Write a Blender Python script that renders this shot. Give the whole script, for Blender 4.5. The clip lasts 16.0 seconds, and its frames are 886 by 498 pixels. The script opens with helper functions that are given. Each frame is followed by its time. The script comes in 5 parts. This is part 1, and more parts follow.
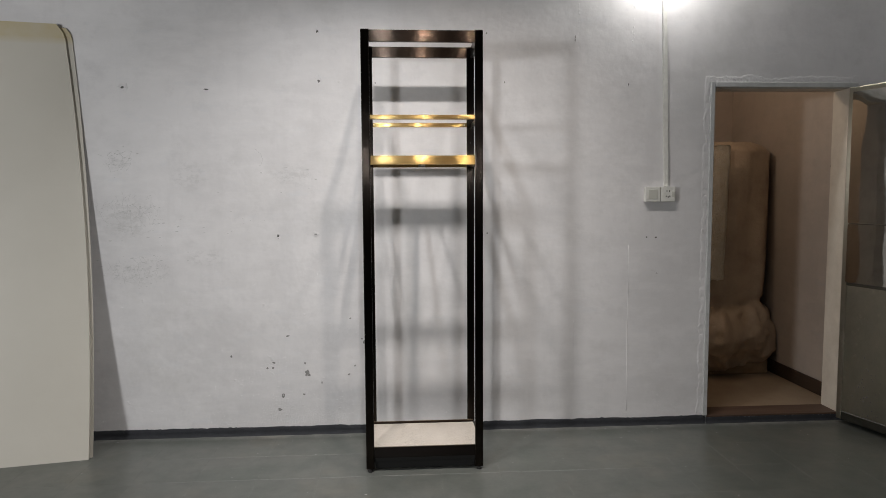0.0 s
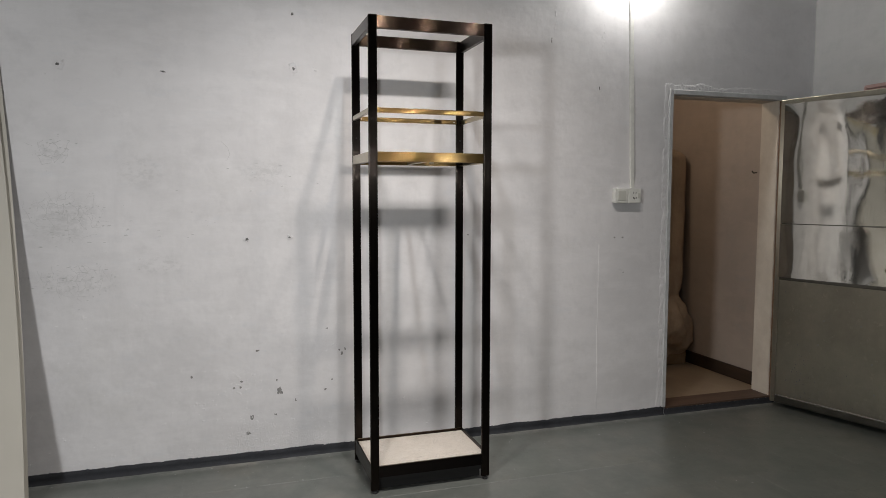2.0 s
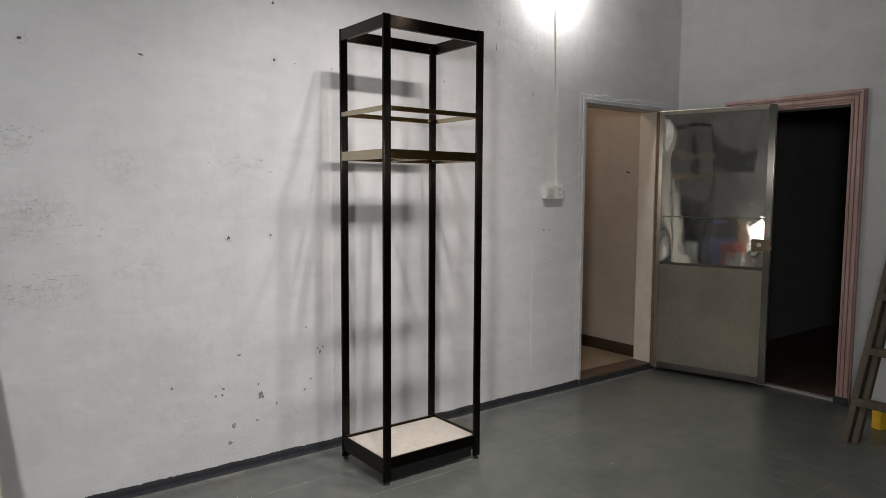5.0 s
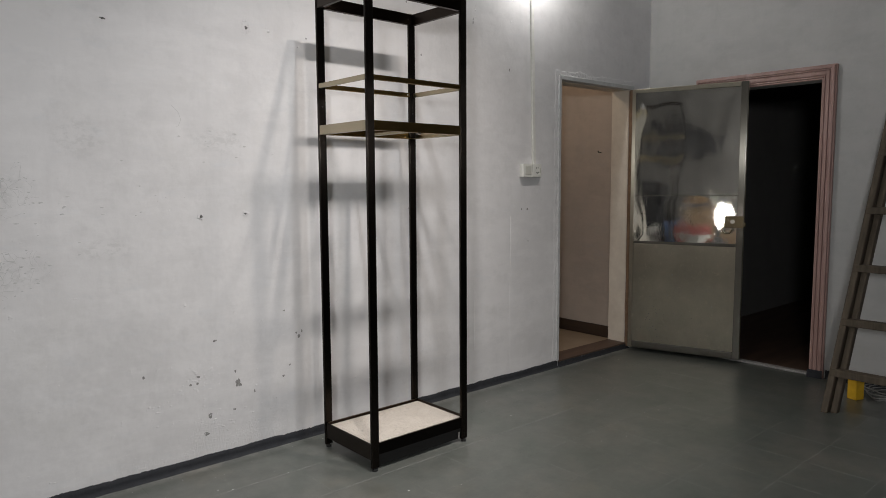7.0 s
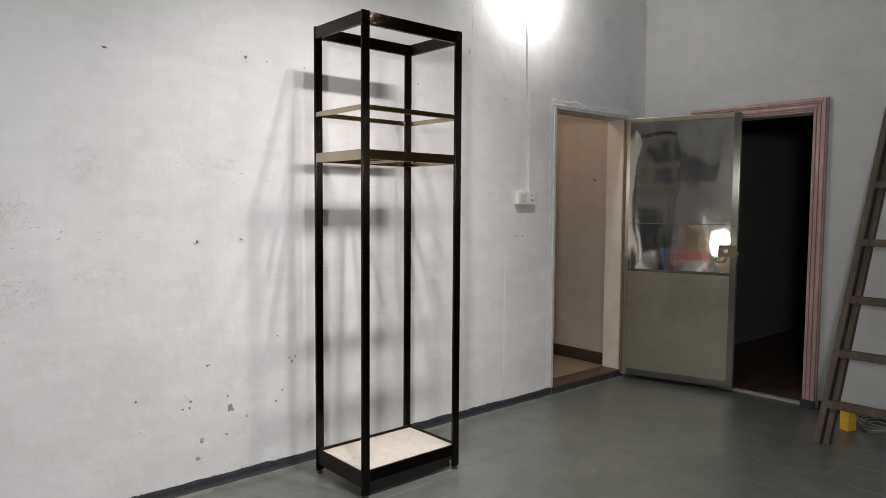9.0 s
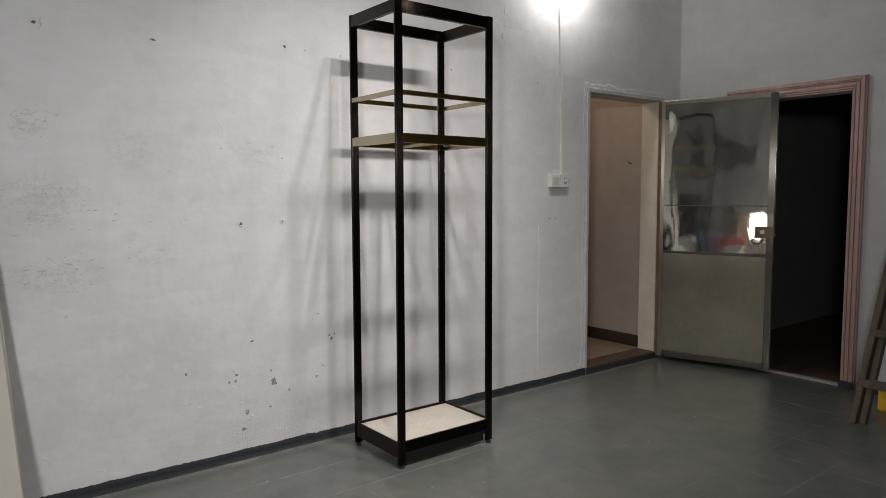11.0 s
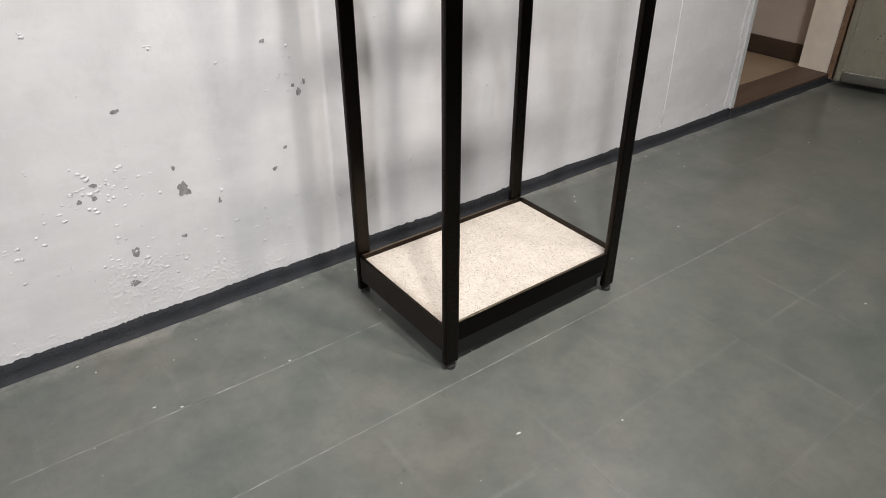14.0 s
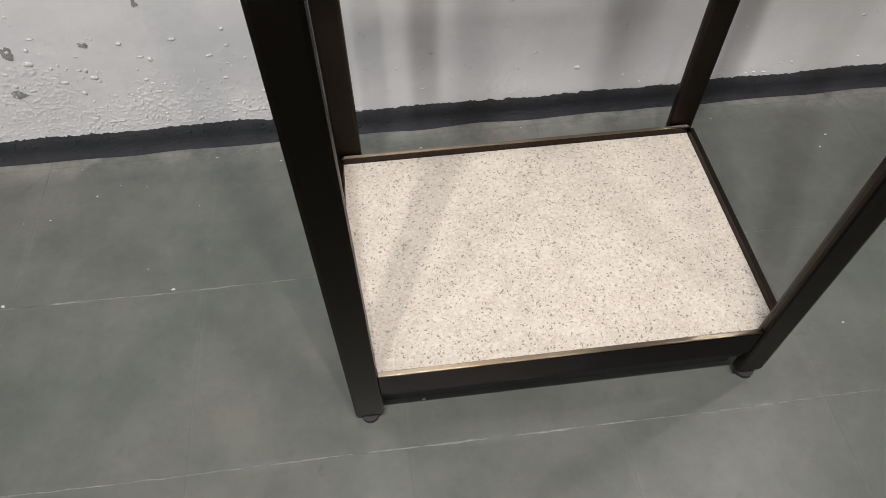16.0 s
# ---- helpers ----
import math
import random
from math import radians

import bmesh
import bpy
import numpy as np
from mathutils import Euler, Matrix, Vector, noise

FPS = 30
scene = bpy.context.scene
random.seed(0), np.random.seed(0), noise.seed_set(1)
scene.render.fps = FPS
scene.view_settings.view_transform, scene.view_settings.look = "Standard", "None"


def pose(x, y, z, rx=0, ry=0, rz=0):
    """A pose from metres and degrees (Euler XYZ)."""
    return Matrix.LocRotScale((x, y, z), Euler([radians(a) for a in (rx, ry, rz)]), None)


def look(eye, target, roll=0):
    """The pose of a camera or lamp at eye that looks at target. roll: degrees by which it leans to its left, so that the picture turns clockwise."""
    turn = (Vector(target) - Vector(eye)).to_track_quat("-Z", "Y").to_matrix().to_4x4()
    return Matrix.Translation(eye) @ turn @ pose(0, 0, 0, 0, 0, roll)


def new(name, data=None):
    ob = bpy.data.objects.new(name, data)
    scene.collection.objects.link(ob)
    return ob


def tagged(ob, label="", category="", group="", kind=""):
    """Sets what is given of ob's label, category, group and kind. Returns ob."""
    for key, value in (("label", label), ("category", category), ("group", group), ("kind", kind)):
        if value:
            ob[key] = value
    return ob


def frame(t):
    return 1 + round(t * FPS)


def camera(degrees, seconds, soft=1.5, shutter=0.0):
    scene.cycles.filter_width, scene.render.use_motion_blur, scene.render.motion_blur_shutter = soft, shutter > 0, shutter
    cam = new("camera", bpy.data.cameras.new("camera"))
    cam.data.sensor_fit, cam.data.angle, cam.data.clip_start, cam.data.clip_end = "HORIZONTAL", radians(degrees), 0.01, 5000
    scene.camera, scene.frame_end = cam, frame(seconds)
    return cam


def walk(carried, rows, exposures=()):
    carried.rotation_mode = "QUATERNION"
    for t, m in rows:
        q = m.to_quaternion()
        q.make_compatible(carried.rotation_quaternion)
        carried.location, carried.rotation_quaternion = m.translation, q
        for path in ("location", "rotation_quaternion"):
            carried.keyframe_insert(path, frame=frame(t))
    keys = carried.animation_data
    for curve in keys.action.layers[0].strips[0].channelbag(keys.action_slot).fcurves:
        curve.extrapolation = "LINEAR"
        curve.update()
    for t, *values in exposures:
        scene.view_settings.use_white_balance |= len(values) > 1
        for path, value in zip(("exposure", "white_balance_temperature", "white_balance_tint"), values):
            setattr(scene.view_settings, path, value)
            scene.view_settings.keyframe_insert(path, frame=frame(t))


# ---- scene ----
# ---- camera and walk ----
cam = camera(65.8, 16.0, 0.35)
# seconds, eye, point looked at, roll
PATH = [
    (0, (0.079, 0.007, 1.417), (0.208, 1.996, 1.253), -0.3),
    (0.5, (-0.101, 0.122, 1.417), (0.052, 2.109, 1.242), -0.0),
    (1, (-0.261, 0.238, 1.372), (0.032, 2.21, 1.213), -0.2),
    (1.5, (-0.478, 0.299, 1.389), (-0.036, 2.244, 1.234), 0.1),
    (2, (-0.742, 0.336, 1.403), (-0.125, 2.232, 1.246), 0.1),
    (2.5, (-0.971, 0.395, 1.41), (-0.221, 2.242, 1.244), 0.2),
    (3, (-1.172, 0.435, 1.401), (-0.318, 2.237, 1.241), 0.1),
    (3.5, (-1.385, 0.462, 1.411), (-0.405, 2.198, 1.252), 0.2),
    (6, (-1.866, 0.885, 1.405), (-0.584, 2.41, 1.24), 0.1),
    (6.5, (-1.853, 0.909, 1.366), (-0.544, 2.412, 1.207), -0.1),
    (7, (-1.845, 0.907, 1.322), (-0.534, 2.405, 1.13), -0.3),
    (7.5, (-1.823, 0.91, 1.271), (-0.535, 2.385, 0.867), -0.6),
    (8, (-1.824, 0.911, 1.289), (-0.539, 2.37, 0.823), -0.5),
    (8.5, (-1.834, 0.88, 1.354), (-0.515, 2.356, 1.07), -0.0),
    (8.7, (-1.837, 0.876, 1.356), (-0.505, 2.361, 1.214), -0.1),
    (11, (-1.883, 0.759, 1.317), (-0.659, 2.333, 1.156), -0.2),
    (11.5, (-1.783, 0.98, 1.257), (-0.59, 2.561, 0.98), -0.3),
    (12, (-1.599, 1.328, 1.238), (-0.418, 2.894, 0.844), -0.4),
    (12.5, (-1.42, 1.624, 1.211), (-0.266, 3.165, 0.669), -0.3),
    (13, (-1.283, 1.919, 1.174), (-0.155, 3.411, 0.465), -0.5),
    (13.5, (-1.059, 2.169, 1.154), (0.017, 3.596, 0.257), -0.4),
    (14, (-0.849, 2.396, 1.127), (0.163, 3.764, 0.075), -0.1),
    (14.5, (-0.602, 2.6, 1.107), (0.235, 3.933, -0.127), -0.1),
    (15, (-0.344, 2.709, 1.091), (0.303, 4.021, -0.272), -0.1),
    (15.5, (-0.123, 2.832, 1.016), (0.246, 4.132, -0.459), -0.5),
    (16, (-0.014, 3.015, 0.938), (0.119, 4.182, -0.68), -0.6),
]
walk(cam, [(t, look(eye, target, roll)) for t, eye, target, roll in PATH],
     exposures=[(0.0, 0.08), (7.0, 0.04), (7.6, 0.50), (8.5, 0.55), (8.9, 0.48), (10.7, 0.08), (11.0, 0.05), (12.5, 0.56), (13.3, 0.68), (14.5, 0.70), (15.2, 0.62), (16.0, 0.40)])

# ---- world and lamps ----
world = bpy.data.worlds.new("world")
scene.world = world
world.use_nodes = True
world.node_tree.nodes["Background"].inputs[0].default_value = (0.5, 0.55, 0.6, 1)
world.node_tree.nodes["Background"].inputs[1].default_value = 0.02


def point_lamp(name, place, watts, radius, colour):
    data = bpy.data.lights.new(name, "POINT")
    data.energy, data.shadow_soft_size, data.color = watts, radius, colour
    ob = new(name, data)
    ob.location = place
    return ob


def tube_light(name, place, watts, size, colour, spread=180.0):
    data = bpy.data.lights.new(name, "AREA")
    data.shape, data.size, data.size_y = "RECTANGLE", *size
    data.energy, data.color, data.spread = watts, colour, radians(spread)
    ob = new(name, data)
    ob.location = place
    return ob


# a row of five small ceiling spots in front of the rack
WARM, NEUTRAL, COOL = (1.0, 0.885, 0.785), (1.0, 0.94, 0.90), (0.93, 0.96, 0.99)
for spot_x, watts, tone in ((-0.40, 7.0, NEUTRAL), (-0.02, 6.2, COOL), (0.27, 6.0, WARM), (0.60, 2.6, WARM), (0.93, 3.4, NEUTRAL)):
    tube_light("ceiling_spot_light", (spot_x, 2.62, 3.42), watts, (0.05, 0.075), tone, 88).rotation_euler.x = radians(14)
# two unseen fill lamps; the left one follows the boards' shadow
point_lamp("fill_light_back", (-3.0, 0.1, 1.75), 216, 0.20, (0.985, 0.985, 0.985))
point_lamp("fill_light_side", (1.85, -1.0, 2.3), 8, 0.07, (0.97, 0.98, 1.0))
point_lamp("wall_bulb_light", (1.61, 3.87, 2.80), 19, 0.04, (1.0, 0.97, 0.93))
# warm lamp added out of sight to brighten the room behind
point_lamp("back_room_fill", (1.75, 4.6, 2.4), 8.0, 0.08, (1.0, 0.78, 0.58))

# ---- materials ----


class Mat:
    """A small builder for node materials."""

    def __init__(self, name, colour=(0.5, 0.5, 0.5), rough=0.6, metal=0.0):
        self.m = bpy.data.materials.new(name)
        self.m.use_nodes = True
        self.t = self.m.node_tree
        self.b = self.t.nodes["Principled BSDF"]
        self.b.inputs["Base Color"].default_value = (*colour, 1)
        self.b.inputs["Roughness"].default_value = rough
        self.b.inputs["Metallic"].default_value = metal
        self.pos = self.t.nodes.new("ShaderNodeNewGeometry").outputs["Position"]

    def n(self, kind, **values):
        node = self.t.nodes.new(kind)
        for key, value in values.items():
            node.inputs[key.replace("_", " ")].default_value = value
        return node

    def link(self, a, b):
        self.t.links.new(a, b)

    def noise(self, scale, detail=4.0, rough=0.55, stretch=None, at=None):
        source = at or self.pos
        if stretch:
            mp = self.n("ShaderNodeMapping")
            mp.inputs["Scale"].default_value = stretch
            self.link(source, mp.inputs["Vector"])
            source = mp.outputs[0]
        nz = self.n("ShaderNodeTexNoise", Scale=scale, Detail=detail, Roughness=rough)
        self.link(source, nz.inputs["Vector"])
        return nz.outputs["Fac"]

    def ramp(self, fac, stops):
        r = self.t.nodes.new("ShaderNodeValToRGB")
        el = r.color_ramp.elements
        while len(el) < len(stops):
            el.new(0.5)
        for e, (p, c) in zip(el, stops):
            e.position, e.color = p, (*c, 1) if len(c) == 3 else c
        self.link(fac, r.inputs[0])
        return r.outputs[0]

    def grey(self, fac, a, b, lo=0.0, hi=1.0):
        mr = self.n("ShaderNodeMapRange")
        for key, v in (("From Min", a), ("From Max", b), ("To Min", lo), ("To Max", hi)):
            mr.inputs[key].default_value = v
        self.link(fac, mr.inputs[0])
        return mr.outputs[0]

    def mix(self, fac, a, b, blend="MIX"):
        x = self.t.nodes.new("ShaderNodeMix")
        x.data_type, x.blend_type = "RGBA", blend
        for slot, v in ((x.inputs[0], fac), (x.inputs[6], a), (x.inputs[7], b)):
            if isinstance(v, (int, float)):
                slot.default_value = v
            elif isinstance(v, tuple):
                slot.default_value = (*v, 1)
            else:
                self.link(v, slot)
        return x.outputs[2]

    def math(self, op, a, b=0.0):
        x = self.t.nodes.new("ShaderNodeMath")
        x.operation = op
        for slot, v in zip(x.inputs, (a, b)):
            if isinstance(v, (int, float)):
                slot.default_value = v
            else:
                self.link(v, slot)
        return x.outputs[0]

    def colour(self, out):
        self.link(out, self.b.inputs["Base Color"])
        return self

    def rough(self, out):
        self.link(out, self.b.inputs["Roughness"])
        return self

    def bump(self, fac, strength=0.3, distance=0.002):
        bp = self.n("ShaderNodeBump", Strength=strength, Distance=distance)
        self.link(fac, bp.inputs["Height"])
        old = self.b.inputs["Normal"].links
        if old:
            self.link(old[0].from_socket, bp.inputs["Normal"])
        self.link(bp.outputs[0], self.b.inputs["Normal"])
        return self

    def split(self, axis):
        s = self.n("ShaderNodeSeparateXYZ")
        self.link(self.pos, s.inputs[0])
        return s.outputs[axis]


def wall_paint(name, tone, tint=(1.012, 1.0, 1.012), stains=()):
    """Old matt paint over uneven plaster. stains: centre x, z and half sizes of grey crazed patches on a wall along x."""
    m = Mat(name, rough=0.78)
    c = lambda v: tuple(v * k for k in tint)
    a = m.ramp(m.noise(1.1, 5, 0.6), [(0.25, c(tone * 0.90)), (0.5, c(tone)), (0.75, c(tone * 1.05))])
    a = m.mix(m.grey(m.noise(3.4, 4, 0.55), 0.42, 0.66, 0, 0.50), a, c(tone * 0.86))
    a = m.mix(m.grey(m.noise(5.2, 6, 0.62, stretch=(0.8, 0.8, 1.5)), 0.46, 0.64, 0, 0.45), a, c(tone * 1.08))
    a = m.mix(m.grey(m.noise(6.5, 7, 0.68), 0.52, 0.72, 0, 0.42), a, c(tone * 0.78))
    a = m.mix(m.grey(m.noise(2.4, 8, 0.72), 0.55, 0.72, 0, 0.36), a, (tone * 0.80, tone * 0.79, tone * 0.77))
    streak = m.noise(3.0, 6, 0.7, stretch=(2.6, 2.6, 0.30))
    a = m.mix(m.grey(streak, 0.52, 0.74, 0, 0.30), a, c(tone * 0.82))
    brush = m.noise(4.0, 7, 0.7, stretch=(0.6, 0.6, 2.2))
    a = m.mix(m.grey(brush, 0.50, 0.70, 0, 0.45), a, c(tone * 1.12))
    a = m.mix(m.grey(m.noise(9.0, 6, 0.7, stretch=(0.5, 0.5, 1.6)), 0.56, 0.72, 0, 0.25), a, (tone * 0.86, tone * 0.90, tone * 0.96))
    a = m.mix(m.grey(m.noise(15, 8, 0.75, stretch=(0.7, 0.7, 1.4)), 0.60, 0.70, 0, 0.16), a, (tone * 0.74, tone * 0.75, tone * 0.76))
    a = m.mix(m.grey(m.noise(24, 8, 0.78), 0.64, 0.74, 0, 0.16), a, (tone * 0.68, tone * 0.68, tone * 0.66))
    if stains:
        x, z, total = m.split(0), m.split(2), 0.0
        for cx, cz, rx, rz in stains:
            u = m.math("DIVIDE", m.math("SUBTRACT", x, cx), rx)
            w = m.math("DIVIDE", m.math("SUBTRACT", z, cz), rz)
            d = m.math("ADD", m.math("MULTIPLY", u, u), m.math("MULTIPLY", w, w))
            total = m.math("MAXIMUM", m.grey(d, 1.0, 0.15, 0, 1), total)
        crazed = m.grey(m.noise(34, 5, 0.7, stretch=(0.8, 0.8, 1.3)), 0.46, 0.60, 0, 1)
        a = m.mix(m.math("MULTIPLY", total, m.math("ADD", m.math("MULTIPLY", crazed, 0.30), 0.03)), a, (tone * 0.64, tone * 0.64, tone * 0.64))
    m.colour(a)
    m.bump(m.noise(2.6, 4, 0.6), 0.34, 0.024).bump(m.noise(9, 7, 0.7), 0.34, 0.006).bump(m.noise(60, 4, 0.65), 0.05, 0.002)
    specks = m.grey(m.noise(150, 3, 0.6), 0.62, 0.78, 0, 1)
    m.bump(specks, 0.10, 0.001)
    return m


WALL = wall_paint("white_wall_paint", 0.685, stains=((-1.45, 1.28, 0.20, 0.14), (-1.40, 0.97, 0.22, 0.08), (-1.49, 1.60, 0.08, 0.07), (-0.52, 1.52, 0.16, 0.08), (-1.10, 1.52, 0.13, 0.10), (-1.02, 1.05, 0.14, 0.06), (1.60, 0.93, 0.03, 0.03)))
# wall paint at a lower tone: the side wall's weaker light is in the colour
WALL_SIDE = wall_paint("side_wall_paint_dimmed", 0.42, (1.0, 1.0, 0.985))
BEIGE = wall_paint("beige_wall_paint", 0.42, (1.12, 0.98, 0.86))
# dark tone stands in for shade in the unlit parts of the rooms
DARK_WALL = wall_paint("shade_dark_plaster", 0.13, (1.03, 1.0, 0.96))

CHIP = Mat("bare_plaster", rough=0.9)
CHIP.colour(CHIP.ramp(CHIP.noise(90, 4), [(0.3, (0.18, 0.178, 0.175)), (0.7, (0.34, 0.335, 0.33))])).bump(CHIP.noise(200, 3), 0.5, 0.002)
DARKCHIP = Mat("dark_hole", rough=0.95)
DARKCHIP.colour(DARKCHIP.ramp(DARKCHIP.noise(200, 3), [(0.3, (0.07, 0.07, 0.07)), (0.7, (0.20, 0.195, 0.19))]))
CRACK = Mat("hairline_crack", (0.52, 0.52, 0.52), 0.9)
STRIP = Mat("black_skirting_paint", rough=0.7)
STRIP.b.inputs["Specular IOR Level"].default_value = 0.3
STRIP.colour(STRIP.ramp(STRIP.noise(14, 6, 0.7), [(0.3, (0.020, 0.022, 0.026)), (0.65, (0.032, 0.034, 0.040)), (0.85, (0.055, 0.057, 0.062))]))
STRIP.bump(STRIP.noise(150, 4, 0.7), 0.9, 0.004).bump(STRIP.noise(18, 5), 0.4, 0.008)

FLOOR = Mat("grey_floor_paint", rough=0.4)
FLOOR.b.inputs["Specular IOR Level"].default_value = 0.5
_a = FLOOR.ramp(FLOOR.noise(0.9, 5, 0.6), [(0.25, (0.072, 0.078, 0.072)), (0.50, (0.081, 0.086, 0.080)), (0.75, (0.090, 0.094, 0.087))])
_a = FLOOR.mix(FLOOR.grey(FLOOR.noise(3.6, 6, 0.66), 0.36, 0.68, 0, 0.75), _a, (0.118, 0.116, 0.105))
_a = FLOOR.mix(FLOOR.grey(FLOOR.noise(6.5, 6, 0.66), 0.40, 0.70, 0, 0.75), _a, (0.056, 0.071, 0.065))
_a = FLOOR.mix(FLOOR.grey(FLOOR.noise(1.7, 4, 0.55), 0.25, 0.75, 0, 0.40), _a, (0.072, 0.087, 0.078))
_a = FLOOR.mix(FLOOR.grey(FLOOR.noise(2.9, 5, 0.60), 0.25, 0.78, 0, 0.24), _a, (0.112, 0.112, 0.100))
_a = FLOOR.mix(FLOOR.grey(FLOOR.noise(48, 4, 0.7), 0.25, 0.80, 0, 0.30), _a, (0.120, 0.126, 0.117))
_a = FLOOR.mix(FLOOR.grey(FLOOR.noise(420, 2, 0.6), 0.30, 0.70, 0, 0.22), _a, (0.050, 0.056, 0.052))
_r = FLOOR.t.nodes.new("ShaderNodeObjectInfo").outputs["Random"]
_a = FLOOR.mix(FLOOR.grey(_r, 0, 1, 0.0, 0.14), _a, (0.062, 0.074, 0.068))
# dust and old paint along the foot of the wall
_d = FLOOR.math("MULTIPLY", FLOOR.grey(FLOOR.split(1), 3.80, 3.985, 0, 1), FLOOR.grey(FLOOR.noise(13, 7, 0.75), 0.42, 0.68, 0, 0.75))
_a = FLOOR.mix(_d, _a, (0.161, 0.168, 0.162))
# lighter towards the rack and wall: lamp falloff put into the floor colour
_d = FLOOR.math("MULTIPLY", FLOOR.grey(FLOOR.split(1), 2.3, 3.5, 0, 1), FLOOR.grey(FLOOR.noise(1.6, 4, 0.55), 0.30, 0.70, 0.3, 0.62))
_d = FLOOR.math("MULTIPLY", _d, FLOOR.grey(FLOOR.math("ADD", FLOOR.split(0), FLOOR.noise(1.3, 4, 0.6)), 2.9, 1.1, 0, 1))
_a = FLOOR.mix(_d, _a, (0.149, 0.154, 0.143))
# pale dust hard against the wall foot
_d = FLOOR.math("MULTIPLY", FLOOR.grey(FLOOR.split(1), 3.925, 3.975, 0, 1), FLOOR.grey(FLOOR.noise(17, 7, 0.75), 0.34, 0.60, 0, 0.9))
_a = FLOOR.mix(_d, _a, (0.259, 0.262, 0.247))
for _k, _o in ((0, 0.278), (1, 3.356)):
    _f = FLOOR.math("FRACT", FLOOR.math("ADD", FLOOR.math("DIVIDE", FLOOR.math("SUBTRACT", FLOOR.split(_k), _o), 0.305), 40.5))
    _f = FLOOR.math("ABSOLUTE", FLOOR.math("SUBTRACT", _f, 0.5))
    _f = FLOOR.math("MULTIPLY", FLOOR.grey(_f, 0.030, 0.008, 0, 1), FLOOR.grey(FLOOR.noise(6, 5, 0.65), 0.46, 0.66, 0, 0.36))
    _a = FLOOR.mix(_f, _a, (0.165, 0.172, 0.162))
# cloudy mottling and fine dirt over all of it
_a = FLOOR.mix(1.0, _a, FLOOR.ramp(FLOOR.noise(2.1, 7, 0.70), [(0.34, (0.80, 0.85, 0.83)), (0.52, (1.0, 1.0, 1.0)), (0.68, (1.16, 1.10, 1.04))]), "MULTIPLY")
_a = FLOOR.mix(1.0, _a, FLOOR.ramp(FLOOR.noise(9.0, 7, 0.72), [(0.36, (0.84, 0.85, 0.85)), (0.52, (1.0, 1.0, 1.0)), (0.66, (1.12, 1.12, 1.10))]), "MULTIPLY")
_a = FLOOR.mix(FLOOR.grey(FLOOR.noise(31, 6, 0.75), 0.60, 0.70, 0, 0.45), _a, (0.058, 0.066, 0.060))
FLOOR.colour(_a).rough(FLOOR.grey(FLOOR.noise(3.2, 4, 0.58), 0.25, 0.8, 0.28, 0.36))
FLOOR.bump(FLOOR.noise(22, 4), 0.10, 0.002).bump(FLOOR.noise(3.0, 3), 0.10, 0.01)
GROUT = Mat("painted_joint", rough=0.55)
GROUT.colour(GROUT.ramp(GROUT.noise(5, 7, 0.7), [(0.40, (0.090, 0.097, 0.091)), (0.55, (0.115, 0.122, 0.114)), (0.70, (0.170, 0.177, 0.168))]))


